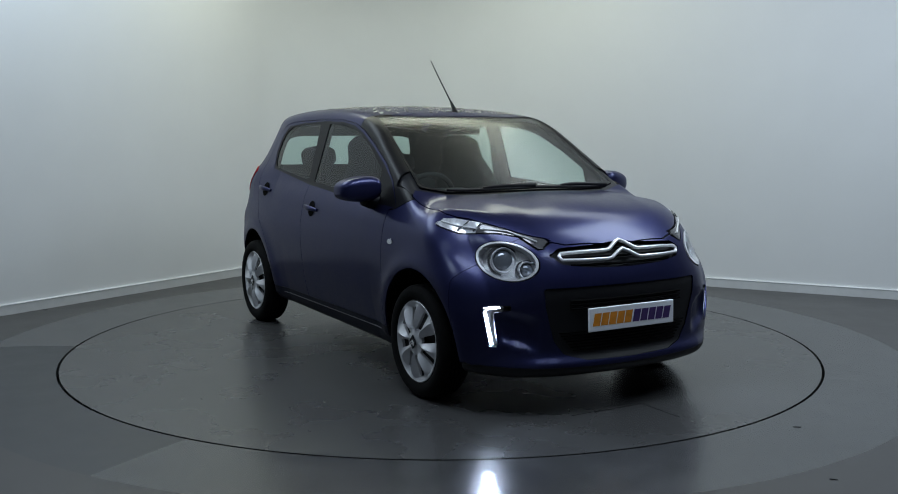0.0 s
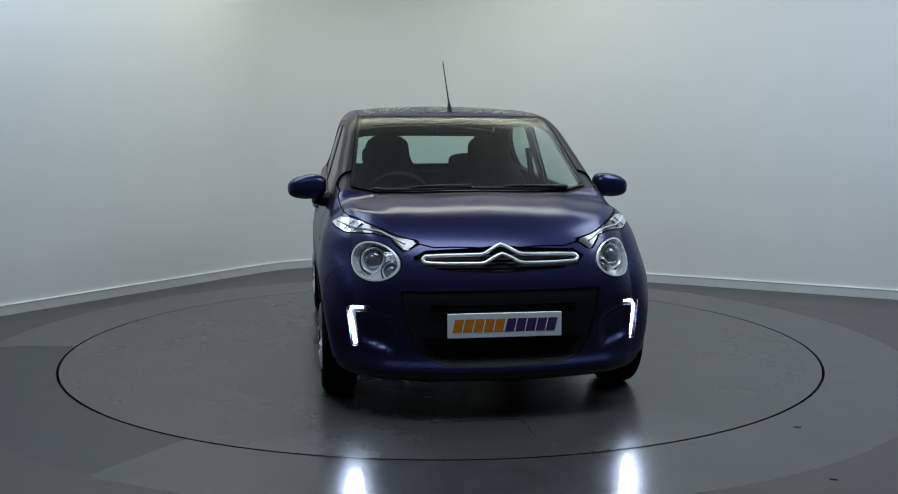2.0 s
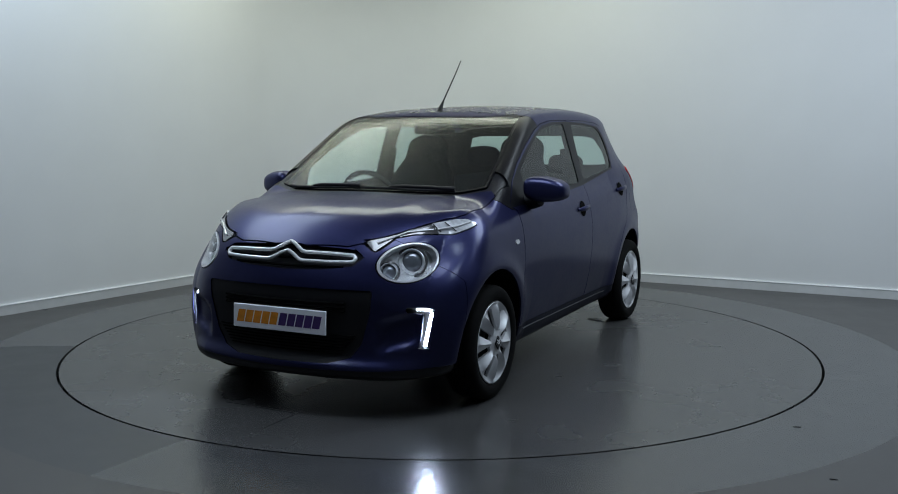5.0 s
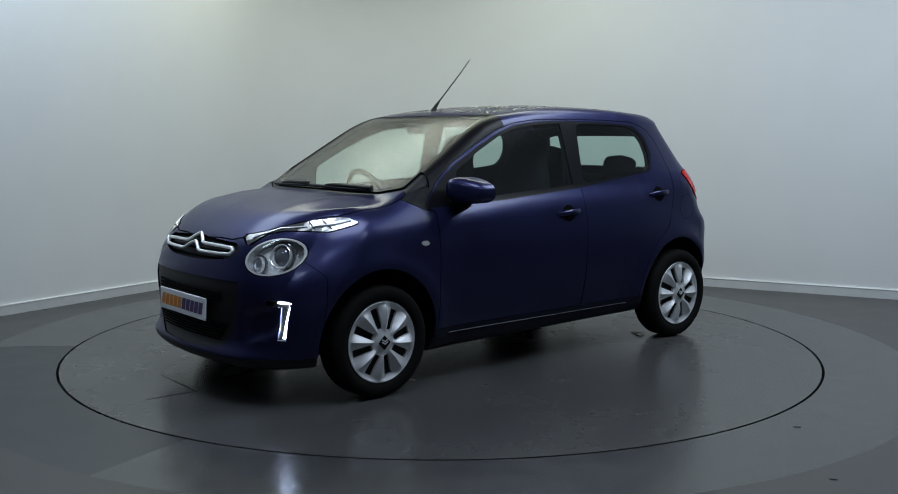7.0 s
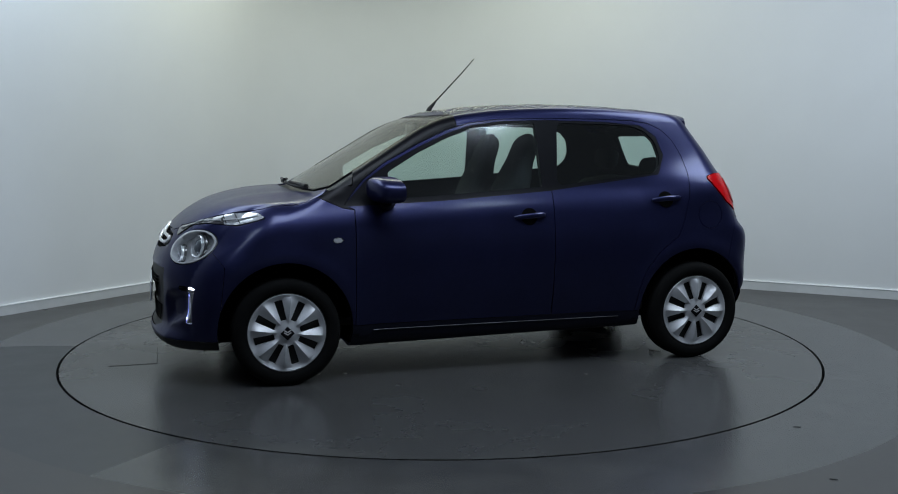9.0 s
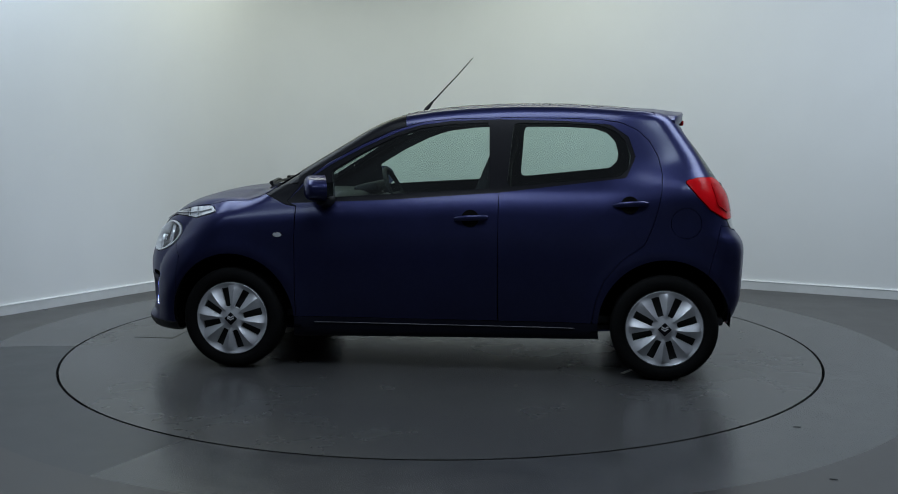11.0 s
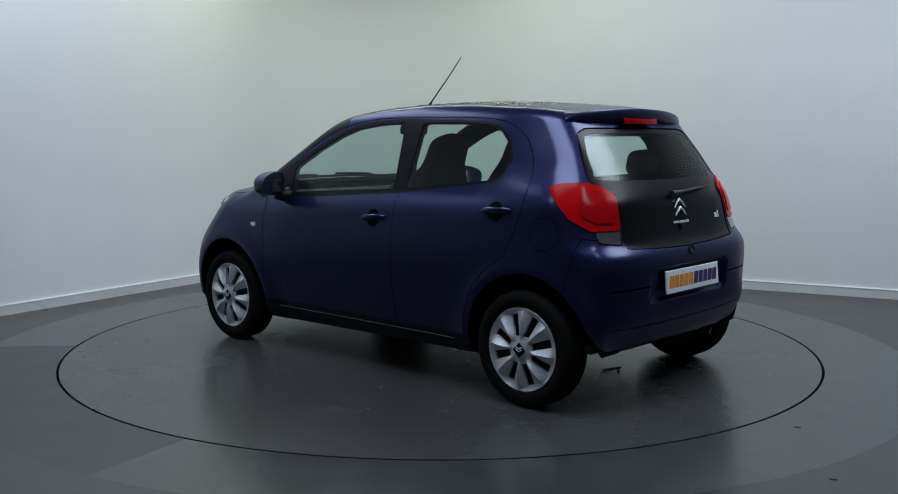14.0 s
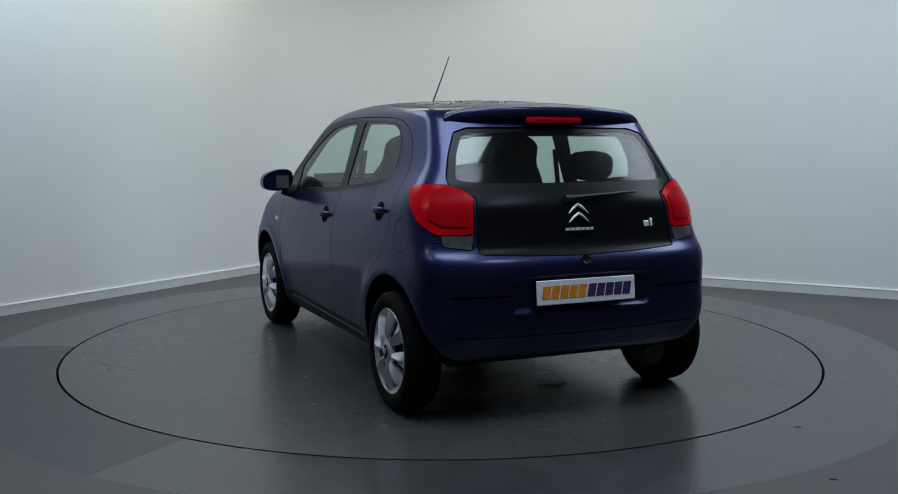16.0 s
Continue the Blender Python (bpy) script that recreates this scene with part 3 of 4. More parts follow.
# name, field, gap round it, in order of precedence
REGIONS = [("wheel_opening", arch, 0), ("windscreen", screen_field, 0), ("screen_edge", grown(screen_field, 0.013), 0.004), ("front_window", front_glass, 0), ("rear_window", rear_glass, 0),
           ("red_lens", red_lamp, 0.004), ("clear_lens", white_lamp, 0.004), ("hatch_window", hatch_glass, 0),
           ("head_lamp", head_lamp, 0), ("head_ring", grown(head_lamp, 0.007), 0.004), ("bonnet_lamp", pod_lamp, 0.004), ("running_light", running, 0.003), ("grille_hole", upper_grille, 0),
           ("grille_panel", lower_grille, 0.003), ("repeater", side_repeater, 0.002), ("hatch_panel", hatch_panel, 0.006), ("fuel_flap", fuel_flap, 0.0025), ("window_frame", black_frame, 0),
           ("bonnet", bonnet, 0.005), ("cowl", cowl, 0.004), ("front_door", front_door, 0.0035), ("rear_door", rear_door, 0.0035), ("pillar", pillar, 0.003), ("seam", lip_line, 0), ("seam_low", low_line, 0), ("front_lip", front_lip, 0.002), ("front_bumper", front_bumper, 0.003), ("rear_bumper", rear_bumper, 0.003), ("sill", sill, 0.003),
           ("roof", roof_panel, 0.004), ("fender", fender, 0.004)]

SV, ST = skin((-1.85, -0.9, 0.10), (1.85, 0.9, 1.56), 0.0198)
for field in (lambda v: v[:, 2] - 0.578, lambda v: v[:, 2] - 0.385 - 0.03 * v[:, 1] ** 2):
    SV, ST = cut_by(SV, ST, field)
SV, ST = cut_by(SV, ST, lamp_core)
for name, field, gap in REGIONS:
    SV, ST = cut_by(SV, ST, field)
    if gap:
        SV, ST = cut_by(SV, ST, grown(field, gap))
SV = settle(SV, 2)
SN = unit(slope(SV))
MID = SV[ST].mean(1)
LABEL = np.full(len(ST), -1)
for i, (name, field, gap) in enumerate(REGIONS):
    g = field(MID)
    free = LABEL == -1
    LABEL[free & (g < 0)] = i
    if gap:
        LABEL[free & (g >= 0) & (g < gap)] = 1000
NUMBER = {r[0]: i for i, r in enumerate(REGIONS)}


def sheet(name, pick, material, parent, label="", lift=0.0, hem=0.012, backing=0.0):
    """The picked triangles of the skin as one panel, its edge turned in by hem."""
    t = ST[pick]
    if len(t) == 0:
        raise ValueError("no faces for " + name)
    used, back = np.unique(t, return_inverse=True)
    t = back.reshape(-1, 3)
    v, n = SV[used] + SN[used] * lift, SN[used]
    behind = None
    if hem > 0:
        e = np.concatenate([t[:, [0, 1]], t[:, [1, 2]], t[:, [2, 0]]])
        key, inv, cnt = np.unique(np.sort(e, axis=1), axis=0, return_inverse=True, return_counts=True)
        rim = e[cnt[inv.reshape(-1)] == 1]
        k = len(v)
        edge_v = np.unique(rim)
        place = {int(a): i for i, a in enumerate(edge_v)}
        top, low = v[edge_v], v[edge_v] - n[edge_v] * hem
        flat = np.zeros_like(top)
        ia, ib = np.array([place[int(a)] for a in rim[:, 0]]), np.array([place[int(a)] for a in rim[:, 1]])
        way = np.cross(top[ib] - top[ia], n[rim[:, 0]])
        np.add.at(flat, ia, way)
        np.add.at(flat, ib, way)
        flat = unit(flat)
        m = len(edge_v)
        walls = np.concatenate([np.stack([k + ia, k + m + ib, k + ib], 1), np.stack([k + ia, k + m + ia, k + m + ib], 1)])
        if backing > 0:
            behind = (np.concatenate([low, top - n[edge_v] * backing]), walls - k)
        v, n, t = np.concatenate([v, top, low]), np.concatenate([n, flat, flat]), np.concatenate([t, walls])
    ob = mesh_object(name, v, t, material, parent, label, normals=n)
    if behind:
        # walls added inside the edge to stop lamp light leaking
        mesh_object("edge_liner", *behind, PIT, ob, "black edge liner")
    return ob


def on_skin(pts, axis, sign, lift=0.0):
    """Drops points onto the skin along an axis, from outside; gives places and normals."""
    p = np.array(pts, float)
    lo, hi = np.zeros(len(p)), np.full(len(p), 2.0)
    probe = lambda d: form(*(p + np.outer(d, np.eye(3)[axis] * sign)).T)
    steps = np.linspace(1.95, 0.0, 400)
    at = np.zeros(len(p))
    found = np.zeros(len(p), bool)
    for d in steps:
        f = probe(np.full(len(p), d))
        now = (f < 0) & ~found
        at[now] = d
        found |= now
    lo, hi = at.copy(), at + 0.005
    for _ in range(12):
        mid = (lo + hi) / 2
        f = probe(mid)
        lo, hi = np.where(f < 0, mid, lo), np.where(f < 0, hi, mid)
    q = p + np.outer((lo + hi) / 2, np.eye(3)[axis] * sign)
    n = unit(slope(q))
    return q + n * lift, n


car = tagged(new("car"), "navy blue metallic five-door hatchback parked on the turntable, running lights on", "car")
LEFT, RIGHT = MID[:, 1] > 0, MID[:, 1] < 0
is_ = lambda name: LABEL == NUMBER[name]

sheet("roof", is_("roof"), PAINT, car)
sheet("bonnet", is_("bonnet"), PAINT, car)
sheet("body_shell", LABEL == -1, PAINT, car)
sheet("front_bumper", is_("front_bumper"), PAINT, car, hem=0.003, backing=0.054)
sheet("front_lip", is_("front_lip"), BLACK, car, "black plastic front lip")
sheet("rear_bumper", is_("rear_bumper"), PAINT, car)
sheet("cowl", is_("cowl"), BLACK, car, "black plastic scuttle panel", lift=-0.012)
sheet("windscreen", is_("windscreen"), GLASS, car, "clear curved windscreen glass", lift=-0.004, hem=0.0)
sheet("windscreen_seal", is_("screen_edge"), FRAME, car, "black windscreen border", lift=-0.003)
sheet("fuel_flap", is_("fuel_flap"), PAINT, car)
sheet("lower_grille", is_("grille_panel"), BLACK, car, "black plastic lower grille panel", lift=-0.006)
hatch = sheet("tailgate", is_("hatch_panel"), GLOSS, car, "gloss black glass tailgate", lift=-0.004)
sheet("rear_screen", is_("hatch_window"), HATCH_GLASS, hatch, "tinted rear screen", lift=-0.005, hem=0.0)
DOORS, TAIL_LAMPS = {}, {}
for half, way in ((LEFT, 1), (RIGHT, -1)):
    sheet("fender", is_("fender") & half, PAINT, car)
    sheet("sill", is_("sill") & half, SILL, car, "sill panel in navy darkened to near-black for shade")
    # black foot is real; higher up, black paints the navy pillar's shade
    sheet("windscreen_pillar", is_("pillar") & half, FRAME, car, "windscreen pillar with black foot, its navy drawn black for shade")
    for end in ("front", "rear"):
        door = sheet(end + "_door", is_(end + "_door") & half, PAINT, car)
        DOORS[end, way] = door
        sheet("window", is_(end + "_window") & half, SIDE_GLASS, door, "tinted side window", lift=-0.006, hem=0.0)
    sheet("window_frame", is_("window_frame") & half, FRAME, DOORS["front", way], "black window surround", lift=-0.002)
    lamp = sheet("tail_lamp", is_("red_lens") & half, RED, car, "red rear lamp", lift=0.006)
    TAIL_LAMPS[way] = lamp
    sheet("reversing_lens", is_("clear_lens") & half, SMOKE, lamp, "clear reversing lamp lens", lift=0.003)
    pod = sheet("bonnet_lamp", is_("bonnet_lamp") & half & (MID[:, 0] < 1.345), LENS, car, "clear indicator lamp along the bonnet edge", lift=0.004)
    sheet("lamp_tail", is_("bonnet_lamp") & half & (MID[:, 0] >= 1.345), SMOKE, pod, "smoked slim front end of the lamp", lift=0.003)
    for line in ([(1.55, 0.792), (1.45, 0.838), (1.36, 0.846)], [(1.345, 0.868), (1.335, 0.834)], [(1.29, 0.876), (1.27, 0.835)], [(1.345, 0.846), (1.25, 0.856), (1.18, 0.872)]):
        q, n = on_skin([(x, 0, z) for x, z in line], 1, way, 0.008)
        tube("lamp_facet", q, 0.0045 if len(line) == 3 else 0.003, CHROME if len(line) == 3 else SMOKE, pod, "bright facet inside the lamp" if len(line) == 3 else "dark facet edge inside the lamp", 6)
    sheet("side_repeater", is_("repeater") & half, LENS, car, "small oval side indicator", lift=0.003)
# dark lining behind the skin
lining = np.isin(LABEL, [NUMBER[k] for k in ("wheel_opening", "windscreen", "front_window", "rear_window", "hatch_window", "head_lamp")])
sheet("cabin_lining", ~lining, TRIM, car, "dark cabin lining", lift=-0.035, hem=0.0)

# ---- lamps and front of the car ----
FRONT, REAR, TOP, SIDE = (0, 1), (0, -1), (2, 1), (1, 1)


def skin_at(a, b, view, lift=0.0):
    """A point of the skin and its normal; a, b are the two coordinates across the view."""
    axis, sign = view
    p = [0.0, 0.0, 0.0]
    p[[1, 0, 0][axis]], p[[2, 2, 1][axis]] = a, b
    if axis == 2:
        p[2] = 0.3
    q, n = on_skin([p], axis, sign, lift)
    return Vector(q[0]), Vector(n[0])


def facing(p, n):
    """A pose at p whose z axis points along n."""
    return Matrix.Translation(p) @ Vector(n).to_track_quat("Z", "Y").to_matrix().to_4x4()


for half, way in ((LEFT, 1), (RIGHT, -1)):
    lamp = sheet("headlamp", is_("head_ring") & half, CHROME, car, "round headlamp with a bright bezel", lift=0.004, hem=0.05)
    sheet("reflector", is_("head_lamp") & half, SILVER, lamp, "silver reflector bowl", lift=-0.045, hem=0.0)
    sheet("cover", is_("head_lamp") & half, COVER, lamp, "clear domed lens", lift=0.008, hem=0.0)
    for y, z, r in ((0.590, 0.726, 0.060), (0.510, 0.684, 0.042)):
        p, n = skin_at(way * y, z, FRONT, -0.045)
        m = facing(p, n.lerp(Vector((1, 0, 0)), 0.5).normalized())
        ring = lathe("lamp_ring", [(r * 0.98, 0.0), (r, 0.022), (r * 0.94, 0.026), (r * 0.84, 0.020), (r * 0.78, 0.006)], CHROME, lamp, "chrome lamp ring", 40, m)
        lathe("lamp_gap", [(r * 1.02, 0.002), (r * 1.10, 0.012), (r * 1.20, 0.010), (r * 1.24, 0.0)], SMOKE, ring, "dark gap round the lamp ring", 32, m)
        lathe("projector", [(r * 0.80, 0.004), (r * 0.7, 0.016), (r * 0.4, 0.026), (0, 0.03)], GLASSY, ring, "dark glass projector lens", 32, m)
    # running light: a slim upright bar with a short hook inwards at its head
    line = [(0.655, 0.335), (0.663, 0.385), (0.672, 0.440), (0.679, 0.482), (0.672, 0.494), (0.652, 0.500), (0.618, 0.503)]
    q, n = on_skin([(0, way * y, z) for y, z in line], 0, 1, 0.0)
    q[:, 0] -= np.array([0.034, 0.035, 0.036, 0.037, 0.037, 0.035, 0.033])
    housing = sheet("lamp_recess", is_("running_light") & half, PIT, car, "black running light housing", lift=-0.05, hem=0.0)
    tube("running_light", q, [0.011, 0.012, 0.012, 0.011, 0.008, 0.006, 0.005], DRL, housing, "lit white daytime running light", 8, flat=0.8)
    # bright chips set back between two fins, so that they throw their light ahead
    bm, fin, blind = bmesh.new(), bmesh.new(), bmesh.new()
    for a, b in zip(q[:3], q[1:4]):
        bm.faces.new([bm.verts.new((p[0] + 0.0105, p[1] + dy, p[2])) for p, dy in ((a, -0.004), (a, 0.004), (b, 0.004), (b, -0.004))])
        fin.faces.new([fin.verts.new((p[0] + dx, p[1] - way * 0.006, p[2])) for p, dx in ((a, 0.006), (a, 0.018), (b, 0.018), (b, 0.006))])
    # plate added to block the lit bar when seen from the side
    for a, b in zip(q[:5], q[1:6]):
        blind.faces.new([blind.verts.new((p[0] + dx, p[1] + way * 0.0125, p[2])) for p, dx in ((a, -0.014), (a, 0.019), (b, 0.019), (b, -0.014))])
    part("led_row", bm, LED, housing, "row of bright white light chips")
    part("lens_fin", fin, DRL, housing, "lit white lens fin")
    part("side_shade", blind, SHADE, housing, "added black plate that hides the lit bar from the side")
    # brake and tail lamps: a raised darker field in the red lens
    pick = is_("red_lens") & half & (lamp_core(MID) < 0)
    sheet("lamp_field", pick, RED_DEEP, TAIL_LAMPS[way], "deep red inner lens field", lift=0.011, hem=0.006)

# upper grille: dark bed, slats and one bright loop that rises into two chevrons
sheet("grille_bed", is_("grille_hole"), BLACK, car, "black recessed upper grille", lift=-0.028, hem=0.0)
for z, reach in ((0.692, 0.30), (0.726, 0.33), (0.758, 0.30)):
    q, n = on_skin([(0, reach * k / 10, z) for k in range(-10, 11)], 0, 1, -0.012)
    tube("grille_slat", q, 0.006, PIT, car, sides=6)


def bright_loop():
    up = [(0.345, 0.740), (0.25, 0.744), (0.10, 0.746), (0.078, 0.750), (0.03, 0.776), (0.0, 0.788)]
    low = [(0.348, 0.712), (0.25, 0.709), (0.10, 0.709), (0.078, 0.713), (0.03, 0.738), (0.0, 0.749)]
    pts = [(-y, z) for y, z in up] + up[-2::-1] + [(0.358, 0.727)] + low + [(-y, z) for y, z in low[-2::-1]] + [(-0.358, 0.727)]
    fine = []
    for (a, b), (c, d) in zip(pts, pts[1:] + pts[:1]):
        fine += [(a + (c - a) * k / 4, b + (d - b) * k / 4) for k in range(4)]
    q, n = on_skin([(0, y, z) for y, z in fine], 0, 1, 0.004)
    return q


loop = bright_loop()
tube("grille_trim", loop, 0.0092, CHROME, car, "chrome grille surround with a double peak", 8, closed=True)
# lower grille: beak, vent slot with blades, mesh field
q, n = on_skin([(0, 0.335 * k / 8, 0.513) for k in range(-8, 9)], 0, 1, -0.004)
for dz in (-0.018, 0.0, 0.018):
    tube("vent_blade", [(p[0] + 0.004, p[1], p[2] + dz) for p in q], 0.0055, PIT, car, sides=6)
for k in range(7):
    z = 0.300 + 0.014 * k
    w = 0.31 + 0.012 * k
    q, n = on_skin([(0, w * j / 8, z) for j in range(-8, 9)], 0, 1, 0.0)
    tube("mesh_bar", q, 0.0035, PIT, car, sides=6)


def number_plate(x, z, tilt, name, turn):
    m = pose(x, 0, z, 0, tilt, turn)
    plate = box(name, (0.010, 0.520, 0.111), m, PLATE, car, "white plate with orange and purple lettering bars", 0.003, 1)
    for k in range(10):
        y = -0.212 + k * 0.0468 + (0.004 if k > 4 else 0)
        bm = bmesh.new()
        w = 0.0205
        for v in ((w, 0.029), (w, -0.029), (-w, -0.029), (-w, 0.029)):
            bm.verts.new((0.0062, y + v[0] + v[1] * 0.22, v[1]))
        f = bm.faces.new(bm.verts[:])
        bmesh.ops.transform(bm, matrix=m, verts=bm.verts[:])
        part("print_bar", bm, ORANGE if k < 5 else PURPLE, plate, "orange bar" if k < 5 else "purple bar")
    return plate


number_plate(1.722, 0.441, -2, "front_plate", 0)
number_plate(-1.735, 0.583, -6, "rear_plate", 180)


def chevrons(p, size, n, parent, gap):
    """Two bright peaks one over the other."""
    for k in range(2):
        dz = -k * gap
        pts = [(p[0], -size, p[2] + dz - size * 0.75), (p[0], -size * 0.45, p[2] + dz - size * 0.28), (p[0], 0, p[2] + dz), (p[0], size * 0.45, p[2] + dz - size * 0.28), (p[0], size, p[2] + dz - size * 0.75)]
        q, m = on_skin([(0, y, z) for _, y, z in pts], 0, n, 0.004)
        tube("badge_peak", q, [0.002, 0.0065, 0.008, 0.0065, 0.002], CHROME, parent, "chrome peak of the badge", 8)


chevrons((0, 0, 0.967), 0.052, -1, hatch, 0.040)
# maker's name and model mark as plain bars
for y0, y1, z, h in ((0.072, 0.050, 0.857, 0.013), (0.046, 0.024, 0.857, 0.013), (0.020, -0.002, 0.857, 0.013), (-0.006, -0.028, 0.857, 0.013), (-0.032, -0.054, 0.857, 0.013), (-0.058, -0.076, 0.857, 0.013), (-0.362, -0.390, 0.868, 0.026), (-0.398, -0.412, 0.874, 0.036)):
    q, n = skin_at((y0 + y1) / 2, z, REAR, 0.0)
    bm = bmesh.new()
    add_box(bm, (y0 - y1, h, 0.004), facing(q, n), 0.001, 1)
    part("badge_bar", bm, CHROME, hatch, "small chrome bar")

# ---- roof, screens and mirrors ----
q, n = skin_at(0.094, 0.0, TOP)
base = tube("aerial_base", [q, q + Vector((-0.012, 0, 0.022)), q + Vector((-0.045, 0, 0.062))], [0.017, 0.013, 0.006], BLACK, car, "black rubber aerial foot")
tube("aerial_rod", [q + Vector((-0.04, 0, 0.056)), Vector((-0.115, 0, 1.655)), Vector((-0.192, 0, 1.741))], [0.0045, 0.0034, 0.0026], BLACK, base, "thin black aerial rod", 8)


def spoiler():
    verts, faces, rows = [], [], 33
    for k in range(rows):
        y = -0.535 + 1.07 * k / (rows - 1)
        tip = -1.415 + 0.22 * y * y + 0.9 * abs(y) ** 6
        drop = 0.02 * abs(y / 0.535) ** 4
        sec = []
        for x in np.linspace(-1.13, tip, 9):
            lift = 0.006 * min(1, (-1.13 - x) / 0.1) + 0.010 * max(0, (-1.13 - x) / 0.285) ** 2
            sec.append((x, y, float(roof_line(x)) - 0.10 * y * y + lift - drop - 0.012 * (abs(y) > 0.52)))
        xt, _, zt = sec[-1]
        sec += [(xt - 0.006, y, zt - 0.010), (xt - 0.003, y, zt - 0.045), (xt + 0.012, y, zt - 0.062), (xt + 0.05, y, zt - 0.066), (xt + 0.12, y, zt - 0.062)]
        verts += sec
    n = len(sec)
    for k in range(rows - 1):
        for j in range(n - 1):
            faces.append((k * n + j, k * n + j + 1, (k + 1) * n + j + 1, (k + 1) * n + j))
    faces += [tuple(range(n))[::-1], tuple((rows - 1) * n + j for j in range(n))]
    bm = bmesh.new()
    vs = [bm.verts.new(v) for v in verts]
    for f in faces:
        bm.faces.new([vs[i] for i in f])
    return part("roof_spoiler", bm, PAINT, car, angle=50)


wing = spoiler()
box("brake_light", (0.012, 0.30, 0.028), pose(-1.418, 0, 1.353), RED_DEEP, wing, "red high brake light", 0.003)


def mirror(way):
    bm = bmesh.new()
    bmesh.ops.create_uvsphere(bm, u_segments=28, v_segments=18, radius=1)
    for v in bm.verts:
        x, y, z = v.co
        sx = math.copysign(abs(x) ** 0.5, x)
        sy = math.copysign(abs(y) ** 0.6, y)
        sz = math.copysign(abs(z) ** 0.7, z)
        wide = 0.066 - 0.014 * max(0, sy)
        v.co = (max(sx, -0.40) * 0.085, sy * 0.105, sz * wide)
        v.co.z += 0.010 * (1 - sy)
        v.co.x -= 0.035 * sy
    bmesh.ops.transform(bm, matrix=Matrix.Diagonal((1, way, 1, 1)), verts=bm.verts[:])
    bmesh.ops.transform(bm, matrix=pose(0.535, way * 0.858, 0.992), verts=bm.verts[:])
    ob = part("door_mirror", bm, PAINT, DOORS["front", way], "navy door mirror housing", angle=45)
    bm = bmesh.new()
    add_box(bm, (0.004, 0.136, 0.076), pose(0.4965, way * 0.862, 0.994, 0, 0, -way * 18), 0.0)
    part("mirror_glass", bm, MIRROR, DOORS["front", way], "mirror glass")
    tube("mirror_foot", [(0.515, way * 0.735, 0.935), (0.525, way * 0.775, 0.930), (0.54, way * 0.82, 0.945)], [0.045, 0.036, 0.034], BLACK, DOORS["front", way], "black mirror foot", 14)


for way in (1, -1):
    mirror(way)
    for end, x, z in (("front", -0.262, 0.845), ("rear", -1.095, 0.922)):
        q, n = on_skin([(x + dx, 0, z + dx * -0.06) for dx in (-0.092, -0.07, 0.0, 0.05, 0.085)], 1, way, 0.0)
        lift = (0.004, 0.020, 0.026, 0.018, 0.004)
        door = DOORS[end, way]
        # no hollow here: a black disc paints the shade of the recess
        cup = facing(Vector(q[2]) + Vector(n[2]) * 0.0015, n[2])
        lathe("handle_recess_shade", [(0.047, 0.0005), (0.045, 0.002), (0.03, 0.0015), (0.02, 0.0012), (0, 0.001)], PIT, door, "flat black disc standing for the shaded handle recess", 28, cup)
        tube("handle", [Vector(a) + Vector(b) * c for a, b, c in zip(q, n, lift)], [0.009, 0.015, 0.015, 0.014, 0.009], PAINT, door, "navy pull handle", 12, flat=0.55)

# pale line along the foot of the doors: a highlight put into colour
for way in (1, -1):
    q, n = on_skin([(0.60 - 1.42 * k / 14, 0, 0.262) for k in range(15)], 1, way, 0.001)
    tube("sill_glint", q, 0.0028, SILL_GLINT, car, "thin pale line standing for the highlight along the sill", 6)

# wipers
for y0, y1, x1 in ((0.50, -0.06, 0.93), (-0.02, -0.52, 0.845)):
    pts = [(0.945 - 0.28 * abs(y0 + (y1 - y0) * k / 8) ** 2.2 + (0.012 if k < 8 else 0), y0 + (y1 - y0) * k / 8, 0.5) for k in range(9)]
    q, n = on_skin(pts, 2, 1, 0.018)
    wiper = tube("wiper_blade", q, 0.0085, BLACK, car, "black windscreen wiper", 8)
    tube("wiper_arm", [q[0] + n[0] * 0.012, q[4] + n[4] * 0.016, q[5] + n[5] * 0.010], [0.012, 0.008, 0.006], BLACK, wiper, "black wiper arm", 8)
q, n = on_skin([(0, 0.065 - 0.40 * k / 6, 0.990 + 0.022 * k / 6) for k in range(7)], 0, -1, 0.014)
tube("rear_wiper", q, [0.017, 0.013, 0.011, 0.010, 0.009, 0.007, 0.004], BLACK, hatch, "black rear wiper", 8)
q, n = skin_at(0.0, 0.722, REAR, 0.0)
lathe("tailgate_release", [(0.022, 0.0), (0.022, 0.007), (0.012, 0.004), (0, 0.004)], GLOSS, car, "round black tailgate button", 24, facing(q, n))
box("camera_pad", (0.012, 0.05, 0.032), pose(-1.664, 0.0, 0.835), GLOSS, hatch, "small black handle pad", 0.005)

# ---- wheels ----
HUB_Z, TYRE = 0.279, 0.280


